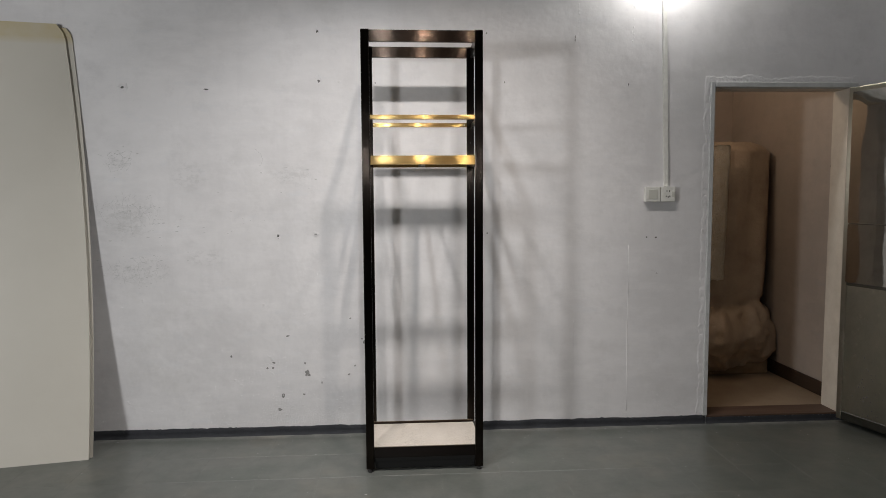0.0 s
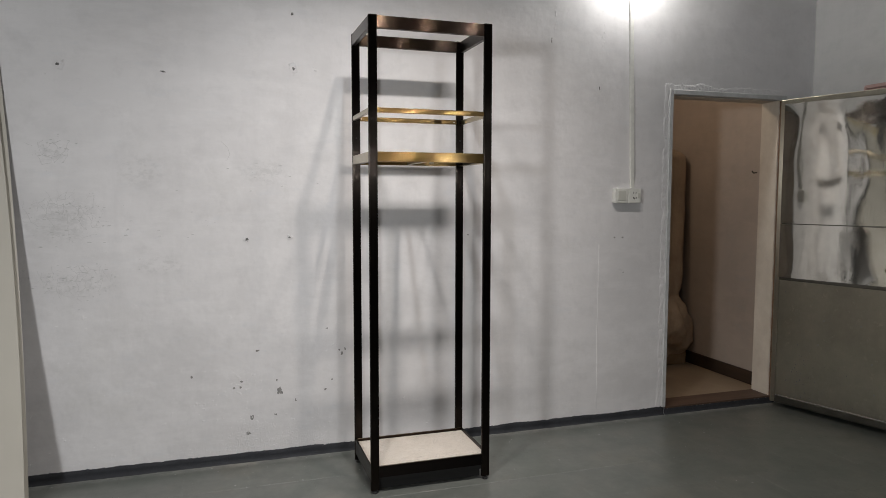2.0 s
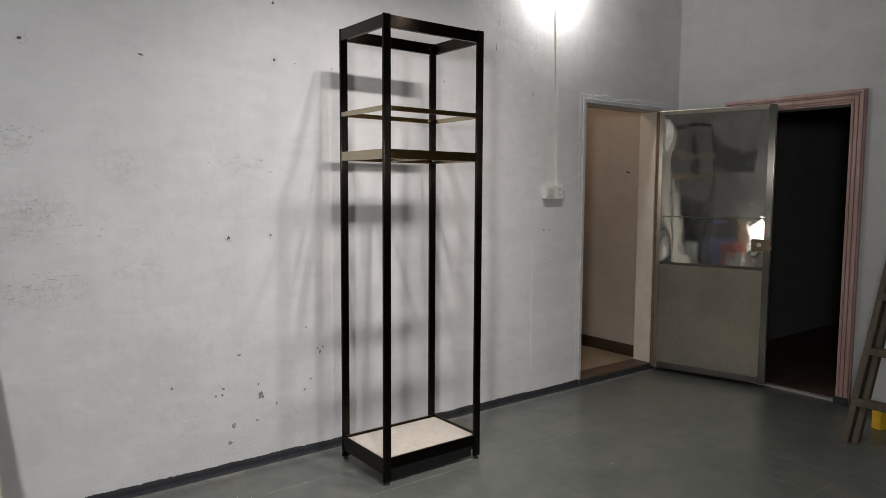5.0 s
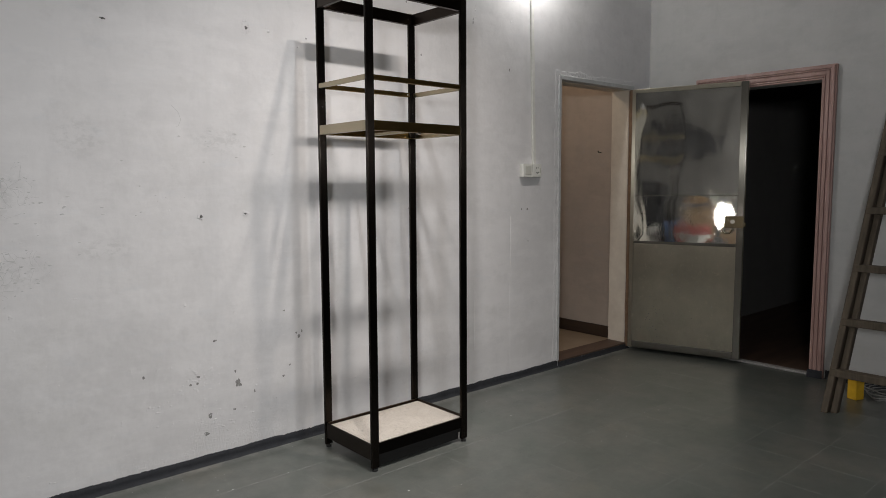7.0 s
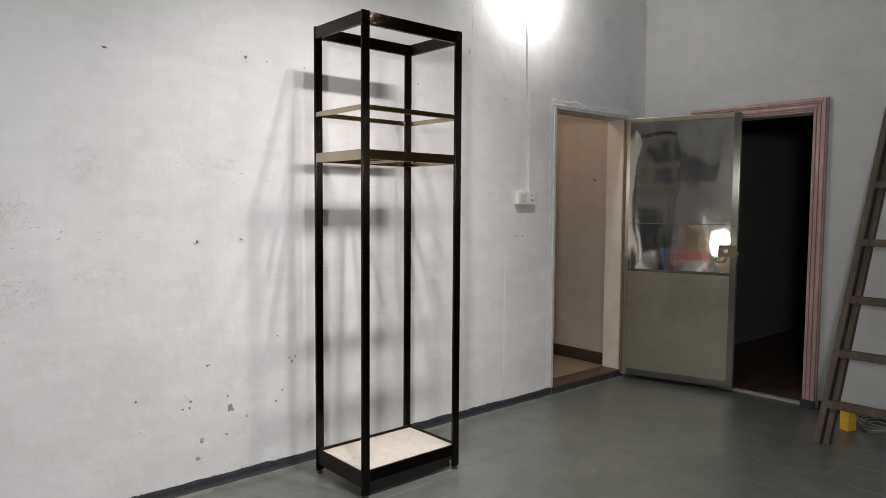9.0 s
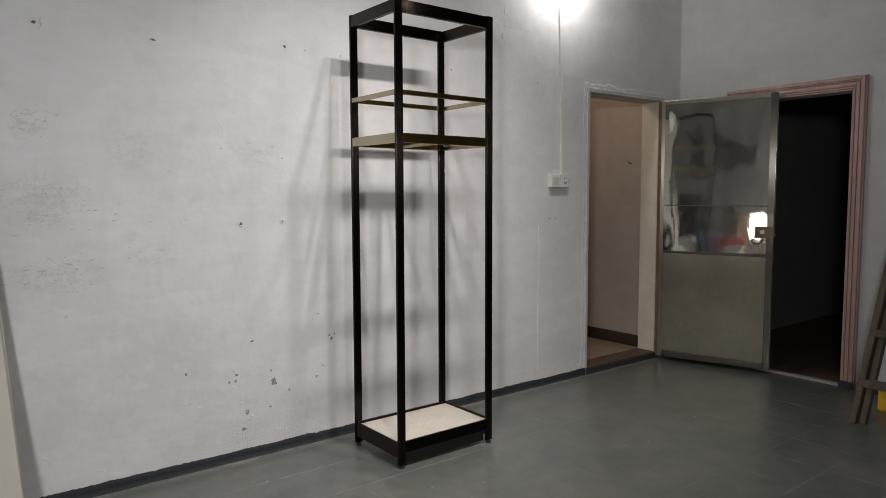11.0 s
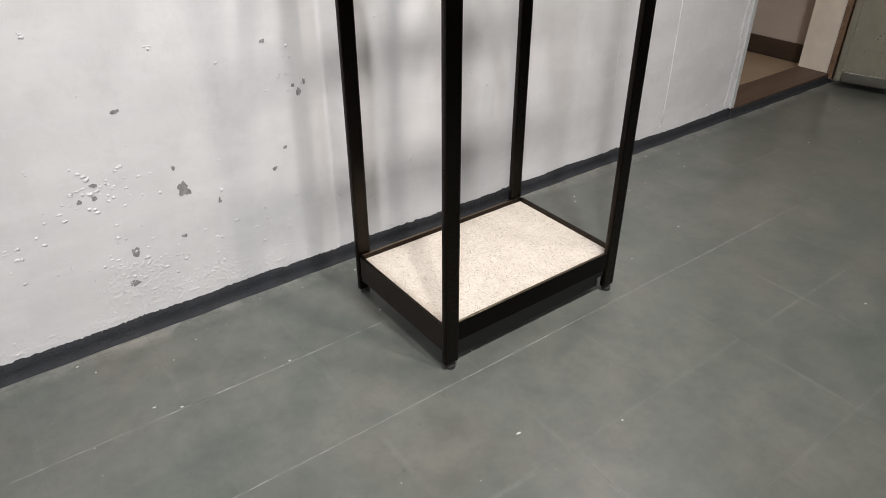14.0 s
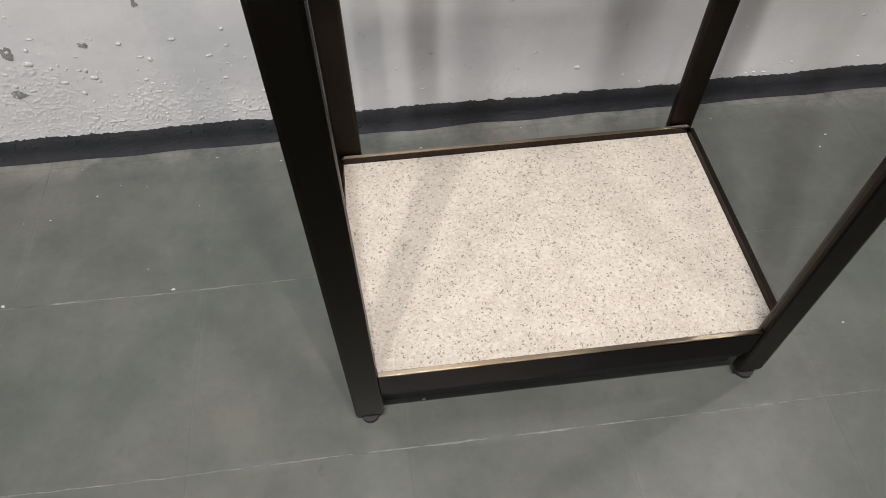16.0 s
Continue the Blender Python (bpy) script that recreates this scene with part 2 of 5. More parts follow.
def brushed(name, colour, along, tight=0.16, wide=0.34, spread=0.7, balance=0.5, worn=0.0):
    """Brushed metal: countless fine scratches along one axis tip the normal across it, so lamps draw out into streaks."""
    m = Mat(name, colour, wide, 1.0)
    st = [1, 1, 1]
    st[along] = 0.02
    grain = m.noise(900, 3, 0.6, stretch=st)
    tone = m.mix(m.grey(grain, 0.3, 0.7, 0, 0.30), colour, tuple(c * 0.74 for c in colour))
    tone = m.mix(m.grey(m.noise(9, 5, 0.65), 0.45, 0.75, 0, 0.35), tone, tuple(c * 0.80 for c in colour))
    if worn:
        tone = m.mix(m.grey(m.noise(3.2, 7, 0.72), 0.40, 0.66, 0, worn), tone, tuple(c * 0.45 for c in colour))
        tone = m.mix(m.grey(m.noise(22, 6, 0.75), 0.58, 0.70, 0, worn), tone, tuple(c * 1.5 for c in colour))
    m.colour(tone)
    geo = m.t.nodes.new("ShaderNodeNewGeometry").outputs["Normal"]
    axis = [0.0, 0.0, 0.0]
    axis[along] = 1.0
    cross = m.t.nodes.new("ShaderNodeVectorMath")
    cross.operation = "CROSS_PRODUCT"
    m.link(geo, cross.inputs[0])
    cross.inputs[1].default_value = axis
    others = [m.split(k) for k in range(3) if k != along]
    w = m.math("ADD", others[0], others[1])
    tip = []
    for scale in (41000.0, 67000.0):
        white = m.t.nodes.new("ShaderNodeTexWhiteNoise")
        white.noise_dimensions = "1D"
        m.link(m.math("MULTIPLY", w, scale), white.inputs["W"])
        tip.append(white.outputs["Value"])
    k = m.math("MULTIPLY", m.math("SUBTRACT", m.math("ADD", tip[0], tip[1]), 1.0), spread)
    scaled = m.t.nodes.new("ShaderNodeVectorMath")
    scaled.operation = "SCALE"
    m.link(cross.outputs[0], scaled.inputs[0])
    m.link(k, scaled.inputs["Scale"])
    added = m.t.nodes.new("ShaderNodeVectorMath")
    added.operation = "ADD"
    m.link(geo, added.inputs[0])
    m.link(scaled.outputs[0], added.inputs[1])
    unit = m.t.nodes.new("ShaderNodeVectorMath")
    unit.operation = "NORMALIZE"
    m.link(added.outputs[0], unit.inputs[0])
    m.link(unit.outputs[0], m.b.inputs["Normal"])
    b2 = m.t.nodes.new("ShaderNodeBsdfPrincipled")
    b2.inputs["Metallic"].default_value, b2.inputs["Roughness"].default_value = 1.0, tight
    for lobe in (m.b, b2):
        lobe.inputs["Anisotropic"].default_value = 1.0
        m.link(cross.outputs[0], lobe.inputs["Tangent"])
    m.link(tone, b2.inputs["Base Color"])
    m.link(unit.outputs[0], b2.inputs["Normal"])
    both = m.t.nodes.new("ShaderNodeMixShader")
    both.inputs[0].default_value = balance
    m.link(m.b.outputs[0], both.inputs[1])
    m.link(b2.outputs[0], both.inputs[2])
    m.link(both.outputs[0], m.t.nodes["Material Output"].inputs["Surface"])
    return m


BLACK_V = brushed("black_bronze_upright", (0.031, 0.025, 0.021), 2, 0.17, 0.36, 0.60, 0.6)
BLACK_X = brushed("black_bronze_rail", (0.044, 0.032, 0.025), 0, 0.17, 0.30, 0.52, 0.6)
BASE_X = brushed("black_base_rail", (0.022, 0.019, 0.018), 0, 0.25, 0.40, 0.15)
BRONZE = brushed("bronze_rim", (0.25, 0.205, 0.15), 0, 0.20, 0.32, 0.10)
BLACK_Y = brushed("black_bronze_side_rail", (0.050, 0.040, 0.033), 1, 0.25, 0.40, 0.2)
GOLD_X = brushed("brushed_gold", (0.47, 0.315, 0.125), 0, 0.15, 0.32, 0.78, 0.65)
# paler than the front gold: the white wall's reflection is put into the colour
GOLD_Y = brushed("gold_side_wall_sheen", (0.48, 0.42, 0.30), 1, 0.25, 0.40, 0.2)
STEEL = brushed("satin_steel", (0.50, 0.46, 0.37), 2, 0.30, 0.46, 0.04, 0.6, 0.35)
EDGE_STEEL = brushed("folded_steel_edge", (0.20, 0.19, 0.165), 2, 0.20, 0.34, 0.06, 0.5)
RUBBER = Mat("black_rubber", (0.02, 0.02, 0.02), 0.6)
SCREW = Mat("screw_metal", (0.42, 0.40, 0.37), 0.3, 1.0)

MIRROR = Mat("polished_steel", (0.60, 0.58, 0.53), 0.07, 1.0)
_sm = MIRROR.noise(5, 7, 0.7)
MIRROR.rough(MIRROR.math("ADD", MIRROR.grey(_sm, 0.45, 0.75, 0.015, 0.08), MIRROR.grey(MIRROR.noise(40, 5, 0.7), 0.6, 0.8, 0, 0.10)))
MIRROR.colour(MIRROR.ramp(MIRROR.noise(2.5, 5, 0.65), [(0.3, (0.48, 0.46, 0.42)), (0.6, (0.65, 0.63, 0.58)), (0.8, (0.71, 0.69, 0.65))]))
_sc = MIRROR.grey(MIRROR.noise(38, 4, 0.6, stretch=(1, 1, 0.10)), 0.64, 0.74, 0, 0.10)
MIRROR.rough(MIRROR.math("ADD", MIRROR.b.inputs["Roughness"].links[0].from_socket, _sc))
for _turn, _cut in ((0.5, 0.665), (-0.8, 0.675), (1.5, 0.68)):
    _mp = MIRROR.n("ShaderNodeMapping")
    _mp.inputs["Rotation"].default_value, _mp.inputs["Scale"].default_value = (_turn, 0, 0), (1, 1, 0.05)
    MIRROR.link(MIRROR.pos, _mp.inputs["Vector"])
    _line = MIRROR.grey(MIRROR.noise(75, 3, 0.6, at=_mp.outputs[0]), _cut, _cut + 0.03, 0, 0.12)
    MIRROR.rough(MIRROR.math("ADD", MIRROR.b.inputs["Roughness"].links[0].from_socket, _line))
_wipe = MIRROR.grey(MIRROR.noise(3.1, 7, 0.78, stretch=(1, 1.6, 0.9)), 0.52, 0.62, 0, 0.035)
MIRROR.rough(MIRROR.math("ADD", MIRROR.b.inputs["Roughness"].links[0].from_socket, _wipe))
MIRROR.bump(MIRROR.noise(24, 5, 0.65), 0.22, 0.0006).bump(MIRROR.noise(70, 4, 0.7), 0.12, 0.0002)
# wiped-on dirt scatters part of the light
_dull = MIRROR.t.nodes.new("ShaderNodeBsdfPrincipled")
_dull.inputs["Metallic"].default_value, _dull.inputs["Roughness"].default_value = 1.0, 0.36
_dull.inputs["Base Color"].default_value = (0.62, 0.61, 0.58, 1)
_mixed = MIRROR.t.nodes.new("ShaderNodeMixShader")
MIRROR.link(MIRROR.math("ADD", MIRROR.grey(MIRROR.noise(2.2, 4, 0.6), 0.36, 0.66, 0.02, 0.10), MIRROR.grey(MIRROR.noise(28, 6, 0.72, stretch=(1, 1, 0.5)), 0.50, 0.72, 0, 0.09)), _mixed.inputs[0])
MIRROR.link(MIRROR.b.outputs[0], _mixed.inputs[1])
MIRROR.link(_dull.outputs[0], _mixed.inputs[2])
MIRROR.link(_mixed.outputs[0], MIRROR.t.nodes["Material Output"].inputs["Surface"])

STONE = Mat("speckled_terrazzo", rough=0.38)
_v = STONE.n("ShaderNodeTexVoronoi", Scale=430.0)
STONE.link(STONE.pos, _v.inputs["Vector"])
_w = STONE.n("ShaderNodeTexVoronoi", Scale=240.0)
STONE.link(STONE.pos, _w.inputs["Vector"])
_base = STONE.ramp(STONE.noise(16, 6, 0.7), [(0.3, (0.49, 0.445, 0.395)), (0.55, (0.56, 0.51, 0.455)), (0.8, (0.61, 0.565, 0.515))])
_sp = STONE.n("ShaderNodeSeparateColor")
STONE.link(_v.outputs["Color"], _sp.inputs[0])
_sq = STONE.n("ShaderNodeSeparateColor")
STONE.link(_w.outputs["Color"], _sq.inputs[0])
_base = STONE.mix(STONE.math("MULTIPLY", STONE.math("GREATER_THAN", _sp.outputs[0], 0.78), 0.5), _base, (0.36, 0.30, 0.24))
_base = STONE.mix(STONE.math("MULTIPLY", STONE.math("GREATER_THAN", _sp.outputs[1], 0.94), 0.75), _base, (0.15, 0.14, 0.13))
_base = STONE.mix(STONE.math("MULTIPLY", STONE.math("GREATER_THAN", _sq.outputs[0], 0.78), 0.45), _base, (0.66, 0.62, 0.56))
STONE.colour(_base)

BOARD = Mat("cream_foam_board", rough=0.5)
_b = BOARD.ramp(BOARD.noise(1.3, 4), [(0.3, (0.50, 0.475, 0.415)), (0.7, (0.56, 0.535, 0.475))])
_top = BOARD.grey(BOARD.split(2), 2.235, 2.275, 0, 1)
_b = BOARD.mix(BOARD.math("MULTIPLY", _top, BOARD.grey(BOARD.noise(5, 5), 0.3, 0.65, 0.45, 0.85)), _b, (0.44, 0.35, 0.15))
BOARD.colour(_b).bump(BOARD.noise(5, 3), 0.06, 0.004)
PLASTIC = Mat("white_plastic", (0.74, 0.74, 0.70), 0.4)
PLASTIC.colour(PLASTIC.ramp(PLASTIC.noise(30, 4), [(0.3, (0.66, 0.66, 0.62)), (0.7, (0.76, 0.76, 0.72))]))
PLASTIC_GREY = Mat("ivory_rocker", (0.55, 0.55, 0.50), 0.35)
BLACKSLOT = Mat("matt_black", (0.009, 0.009, 0.009), 0.75)
FRAME_GREY = Mat("grey_painted_frame", rough=0.5)
FRAME_GREY.colour(FRAME_GREY.ramp(FRAME_GREY.noise(18, 6, 0.7), [(0.3, (0.42, 0.43, 0.43)), (0.6, (0.54, 0.55, 0.55)), (0.8, (0.36, 0.35, 0.33))])).bump(FRAME_GREY.noise(60, 3), 0.2, 0.002)
REVEAL = Mat("cream_reveal_paint", rough=0.7)
REVEAL.colour(REVEAL.ramp(REVEAL.noise(7, 6, 0.7), [(0.3, (0.60, 0.54, 0.46)), (0.7, (0.72, 0.66, 0.57))])).bump(REVEAL.noise(40, 4), 0.2, 0.002)
PINK = Mat("pink_door_casing", rough=0.42)
PINK.colour(PINK.ramp(PINK.noise(9, 6, 0.7, stretch=(1, 1, 0.15)), [(0.3, (0.27, 0.165, 0.145)), (0.55, (0.38, 0.245, 0.22)), (0.8, (0.55, 0.42, 0.40))])).bump(PINK.noise(30, 4, stretch=(1, 1, 0.1)), 0.15, 0.002)
RUST = Mat("rusty_edge", rough=0.7)
RUST.colour(RUST.ramp(RUST.noise(30, 6, 0.7), [(0.3, (0.10, 0.06, 0.035)), (0.7, (0.24, 0.15, 0.09))]))
SILL = Mat("brown_wood_sill", rough=0.55)
SILL.colour(SILL.ramp(SILL.noise(12, 6, 0.65, stretch=(0.15, 1, 1)), [(0.3, (0.050, 0.029, 0.020)), (0.7, (0.105, 0.064, 0.044))])).bump(SILL.noise(60, 3, stretch=(0.1, 1, 1)), 0.2, 0.002)
DARKWOOD = Mat("dark_skirting_wood", rough=0.5)
DARKWOOD.colour(DARKWOOD.ramp(DARKWOOD.noise(14, 5, 0.6, stretch=(1, 0.1, 1)), [(0.3, (0.030, 0.020, 0.014)), (0.7, (0.065, 0.042, 0.03))]))
INNER_FLOOR = Mat("beige_floor", rough=0.45)
INNER_FLOOR.colour(INNER_FLOOR.ramp(INNER_FLOOR.noise(4, 6, 0.6), [(0.3, (0.28, 0.215, 0.15)), (0.7, (0.36, 0.285, 0.205))]))
LADDER = Mat("weathered_ladder_wood", rough=0.75)
LADDER.colour(LADDER.ramp(LADDER.noise(22, 6, 0.7, stretch=(0.5, 1.0, 0.12)), [(0.25, (0.035, 0.026, 0.017)), (0.55, (0.085, 0.066, 0.045)), (0.85, (0.16, 0.13, 0.095))])).bump(LADDER.noise(70, 4, stretch=(0.5, 1, 0.1)), 0.3, 0.003)
YELLOW = Mat("yellow_plastic", (0.72, 0.42, 0.02), 0.35)
YELLOW.colour(YELLOW.ramp(YELLOW.noise(20, 4), [(0.3, (0.60, 0.34, 0.02)), (0.7, (0.75, 0.46, 0.03))]))
CABLE = Mat("grey_cable", (0.20, 0.20, 0.195), 0.4)
WRAP = Mat("tan_plastic_sheet", rough=0.38)
WRAP.colour(WRAP.ramp(WRAP.noise(6, 6, 0.65), [(0.3, (0.38, 0.29, 0.21)), (0.7, (0.52, 0.42, 0.31))])).bump(WRAP.noise(7, 6, 0.6), 0.5, 0.03).bump(WRAP.noise(26, 5, 0.7), 0.3, 0.008)
BUBBLE = Mat("bubble_wrap", rough=0.22)
BUBBLE.colour(BUBBLE.ramp(BUBBLE.noise(25, 4), [(0.3, (0.84, 0.77, 0.64)), (0.7, (0.92, 0.88, 0.78))]))
_bv = BUBBLE.n("ShaderNodeTexVoronoi", Scale=85.0)
BUBBLE.link(BUBBLE.pos, _bv.inputs["Vector"])
BUBBLE.bump(_bv.outputs["Distance"], 0.8, 0.006)
BRASS = Mat("worn_brass", (0.13, 0.105, 0.065), 0.35, 1.0)
BULB = Mat("glowing_bulb", (1, 1, 1), 0.3)
BULB.b.inputs["Emission Color"].default_value = (1, 0.96, 0.9, 1)
BULB.b.inputs["Emission Strength"].default_value = 12.0
RIDGE = Mat("old_paint_ridge", rough=0.5)
RIDGE.colour(RIDGE.ramp(RIDGE.noise(25, 5, 0.7), [(0.35, (0.10, 0.105, 0.10)), (0.65, (0.22, 0.225, 0.22))]))
PAINT_FLECK = Mat("white_paint_fleck", (0.55, 0.56, 0.55), 0.7)

DARK_CLOTH = Mat("dark_cloth", rough=0.85)
DARK_CLOTH.colour(DARK_CLOTH.ramp(DARK_CLOTH.noise(9, 5), [(0.3, (0.012, 0.013, 0.016)), (0.7, (0.045, 0.046, 0.05))]))
BLUE_BOX = Mat("blue_plastic", rough=0.4)
BLUE_BOX.colour(BLUE_BOX.ramp(BLUE_BOX.noise(12, 4), [(0.3, (0.10, 0.20, 0.48)), (0.7, (0.16, 0.28, 0.60))]))
TAN_BOX = Mat("tan_cardboard", rough=0.8)
TAN_BOX.colour(TAN_BOX.ramp(TAN_BOX.noise(9, 5), [(0.3, (0.26, 0.17, 0.09)), (0.7, (0.36, 0.25, 0.15))]))
LAMP_FACE = Mat("glowing_lamp_face", (1, 1, 1), 0.3)
LAMP_FACE.b.inputs["Emission Color"].default_value = (1, 0.97, 0.92, 1)
LAMP_FACE.b.inputs["Emission Strength"].default_value = 24.0
RED_CLOTH = Mat("red_cloth", rough=0.8)
RED_CLOTH.colour(RED_CLOTH.ramp(RED_CLOTH.noise(9, 5), [(0.3, (0.42, 0.09, 0.08)), (0.7, (0.58, 0.16, 0.14))]))

# ---- mesh helpers ----


def box(bm, lo, hi, bevel=0.0, segments=1):
    """A box between two corners, added to bm."""
    lo, hi = Vector(lo), Vector(hi)
    made = bmesh.ops.create_cube(bm, size=1.0)["verts"]
    size, mid = hi - lo, (hi + lo) / 2
    for v in made:
        v.co = Vector((v.co.x * size.x, v.co.y * size.y, v.co.z * size.z)) + mid
    if bevel:
        edges = list({e for v in made for e in v.link_edges})
        bmesh.ops.bevel(bm, geom=edges, offset=bevel, segments=segments, affect="EDGES", profile=0.6)
    return bm


def box_bm(lo, hi, bevel=0.0, segments=1):
    return box(bmesh.new(), lo, hi, bevel, segments)


def disc(bm, place, radius, depth, axis="z", sides=20, top=None):
    turn = {"z": Matrix(), "x": Matrix.Rotation(radians(90), 4, "Y"), "y": Matrix.Rotation(radians(90), 4, "X")}[axis]
    bmesh.ops.create_cone(bm, cap_ends=True, segments=sides, radius1=radius, radius2=top or radius, depth=depth, matrix=Matrix.Translation(place) @ turn)
    return bm


def mesh_of(name, bm, material, smooth=False):
    me = bpy.data.meshes.new(name)
    bm.to_mesh(me)
    bm.free()
    for m in material if isinstance(material, (list, tuple)) else (material,):
        me.materials.append(m.m)
    if smooth:
        for p in me.polygons:
            p.use_smooth = True
    return me


def part(name, bm, material, parent=None, label="", smooth=False, kind=""):
    ob = new(name, mesh_of(name, bm, material, smooth))
    if parent is not None:
        ob.parent = parent
    return tagged(ob, label, kind=kind)


def thing(name, label, category, group="", place=(0, 0, 0), turn=0.0, kind=""):
    ob = new(name)
    ob.empty_display_size = 0.1
    ob.matrix_world = pose(*place, 0, 0, turn)
    return tagged(ob, label, category, group, kind)


def structure(name, bm, material, label, category, smooth=False):
    ob = new(name, mesh_of(name, bm, material, smooth))
    return tagged(ob, label, category, kind="structure")


def tube(points, radius, sides=8):
    """A round bar along points."""
    bm = bmesh.new()
    pts = [Vector(p) for p in points]
    rings = []
    for k, p in enumerate(pts):
        ahead = (pts[min(k + 1, len(pts) - 1)] - pts[max(k - 1, 0)]).normalized()
        side = ahead.orthogonal().normalized() if k == 0 else (side - ahead * side.dot(ahead)).normalized()
        up = ahead.cross(side)
        rings.append([bm.verts.new(p + radius * (side * math.cos(2 * math.pi * i / sides) + up * math.sin(2 * math.pi * i / sides))) for i in range(sides)])
    for a, b in zip(rings, rings[1:]):
        for i in range(sides):
            bm.faces.new((a[i], a[(i + 1) % sides], b[(i + 1) % sides], b[i]))
    for ring in (rings[0][::-1], rings[-1]):
        bm.faces.new(ring)
    return bm

# ---- small irregular lumps ----
ICO = bmesh.new()
bmesh.ops.create_icosphere(ICO, subdivisions=2, radius=1.0)
ICO_V = np.array([v.co[:] for v in ICO.verts])
ICO_F = np.array([[v.index for v in f.verts] for f in ICO.faces])
ICO.free()
LUMPS = []
for k in range(14):
    grow = np.array([1 + 0.75 * noise.noise((v[0] * 1.6 + k * 7.3, v[1] * 1.6, v[2] * 1.6)) for v in ICO_V])
    LUMPS.append(ICO_V * grow[:, None])


def lumps(name, spots, material, parent, label):
    """Many small crumbs in one mesh, each of its own shape. A spot: place and half sizes in x, y, z."""
    verts = np.concatenate([LUMPS[k % 14] * s[3:] + s[:3] for k, s in enumerate(spots)])
    faces = np.concatenate([ICO_F + len(ICO_V) * k for k in range(len(spots))])
    me = bpy.data.meshes.new(name)
    me.from_pydata(verts.tolist(), [], faces.tolist())
    me.materials.append(material.m)
    me.polygons.foreach_set("use_smooth", [True] * len(me.polygons))
    ob = new(name, me)
    ob.parent = parent
    return tagged(ob, label, kind="stuff")


# ---- the large structure ----
WY, RX = 3.995, 3.05            # painted wall, side wall
DX0, DX1, DTOP, THICK = 1.946, 2.79, 2.032, 0.158
WEST, SOUTH, TOP = -5.2, -7.0, 3.6
LOW = 0.004                    # floor of the room behind

bm = bmesh.new()
box(bm, (WEST, WY, -0.3), (DX0, WY + THICK, TOP))
box(bm, (DX0, WY, DTOP), (DX1, WY + THICK, TOP))
box(bm, (DX1, WY, -0.3), (RX + 0.6, WY + THICK, TOP))
box(bm, (DX0, WY, -0.3), (DX1, WY + THICK, 0.0))
wall_n = structure("wall_north", bm, WALL, "rough white-painted plaster wall with chips and stains", "wall")

PY0, PY1, PTOP = 2.705, 3.49, 1.983
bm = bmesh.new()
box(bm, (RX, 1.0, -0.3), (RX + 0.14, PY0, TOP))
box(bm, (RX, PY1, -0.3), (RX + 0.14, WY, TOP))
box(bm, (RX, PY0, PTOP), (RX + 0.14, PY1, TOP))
structure("wall_east", bm, WALL_SIDE, "off-white painted plaster wall, colour dimmed as if less lit, with a dark doorway", "wall")
structure("wall_west", box_bm((WEST - 0.14, SOUTH, -0.3), (WEST, WY + THICK, TOP)), DARK_WALL, "plaster wall toned dark for an unlit room", "wall")
# unseen recess, added so the gold bars reflect something dark
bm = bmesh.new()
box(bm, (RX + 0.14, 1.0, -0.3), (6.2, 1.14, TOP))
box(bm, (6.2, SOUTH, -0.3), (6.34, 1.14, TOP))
structure("wall_added_recess", bm, DARK_WALL, "dark walls of an added recess out of view", "wall")
structure("wall_south", box_bm((WEST - 0.14, SOUTH - 0.14, -0.3), (6.34, SOUTH, TOP)), DARK_WALL, "plaster wall toned dark for an unlit room", "wall")
structure("ceiling", box_bm((WEST - 0.14, SOUTH - 0.14, TOP), (6.34, WY + THICK, TOP + 0.15)), DARK_WALL, "plaster ceiling toned dark for an unlit room", "ceiling")

bm = box_bm((WEST - 0.14, SOUTH - 0.14, -0.3), (RX, WY, -0.0003))
structure("floor_far_end", box_bm((RX, SOUTH - 0.14, -0.3), (6.34, 1.0, -0.0006)), FLOOR, "grey-green painted floor of the added recess", "floor")
floor = structure("floor", bm, GROUT, "grey-green painted tile floor", "floor")

# the room behind the open doorway
IX0, IX1, IY1 = 0.9, 2.985, 5.85
bm = bmesh.new()
box(bm, (IX1, WY + THICK, LOW - 0.1), (IX1 + 0.12, IY1, 3.0))
box(bm, (IX0 - 0.12, IY1, LOW - 0.1), (IX1 + 0.12, IY1 + 0.12, 3.0))
box(bm, (IX0 - 0.12, WY + THICK, LOW - 0.1), (IX0, IY1, 3.0))
structure("wall_back_room", bm, BEIGE, "beige painted walls of the room behind", "wall")
structure("ceiling_back_room", box_bm((IX0 - 0.12, WY + THICK, 3.0), (IX1 + 0.12, IY1 + 0.12, 3.1)), BEIGE, "beige painted ceiling of the room behind", "ceiling")
structure("floor_back_room", box_bm((IX0 - 0.12, WY + THICK, LOW - 0.2), (IX1 + 0.12, IY1 + 0.12, LOW)), INNER_FLOOR, "beige floor of the room behind", "floor")
structure("baseboard", box_bm((IX1 - 0.016, WY + THICK + 0.001, LOW), (IX1 - 0.001, IY1, LOW + 0.100), 0.003), DARKWOOD, "dark wooden skirting board", "baseboard")

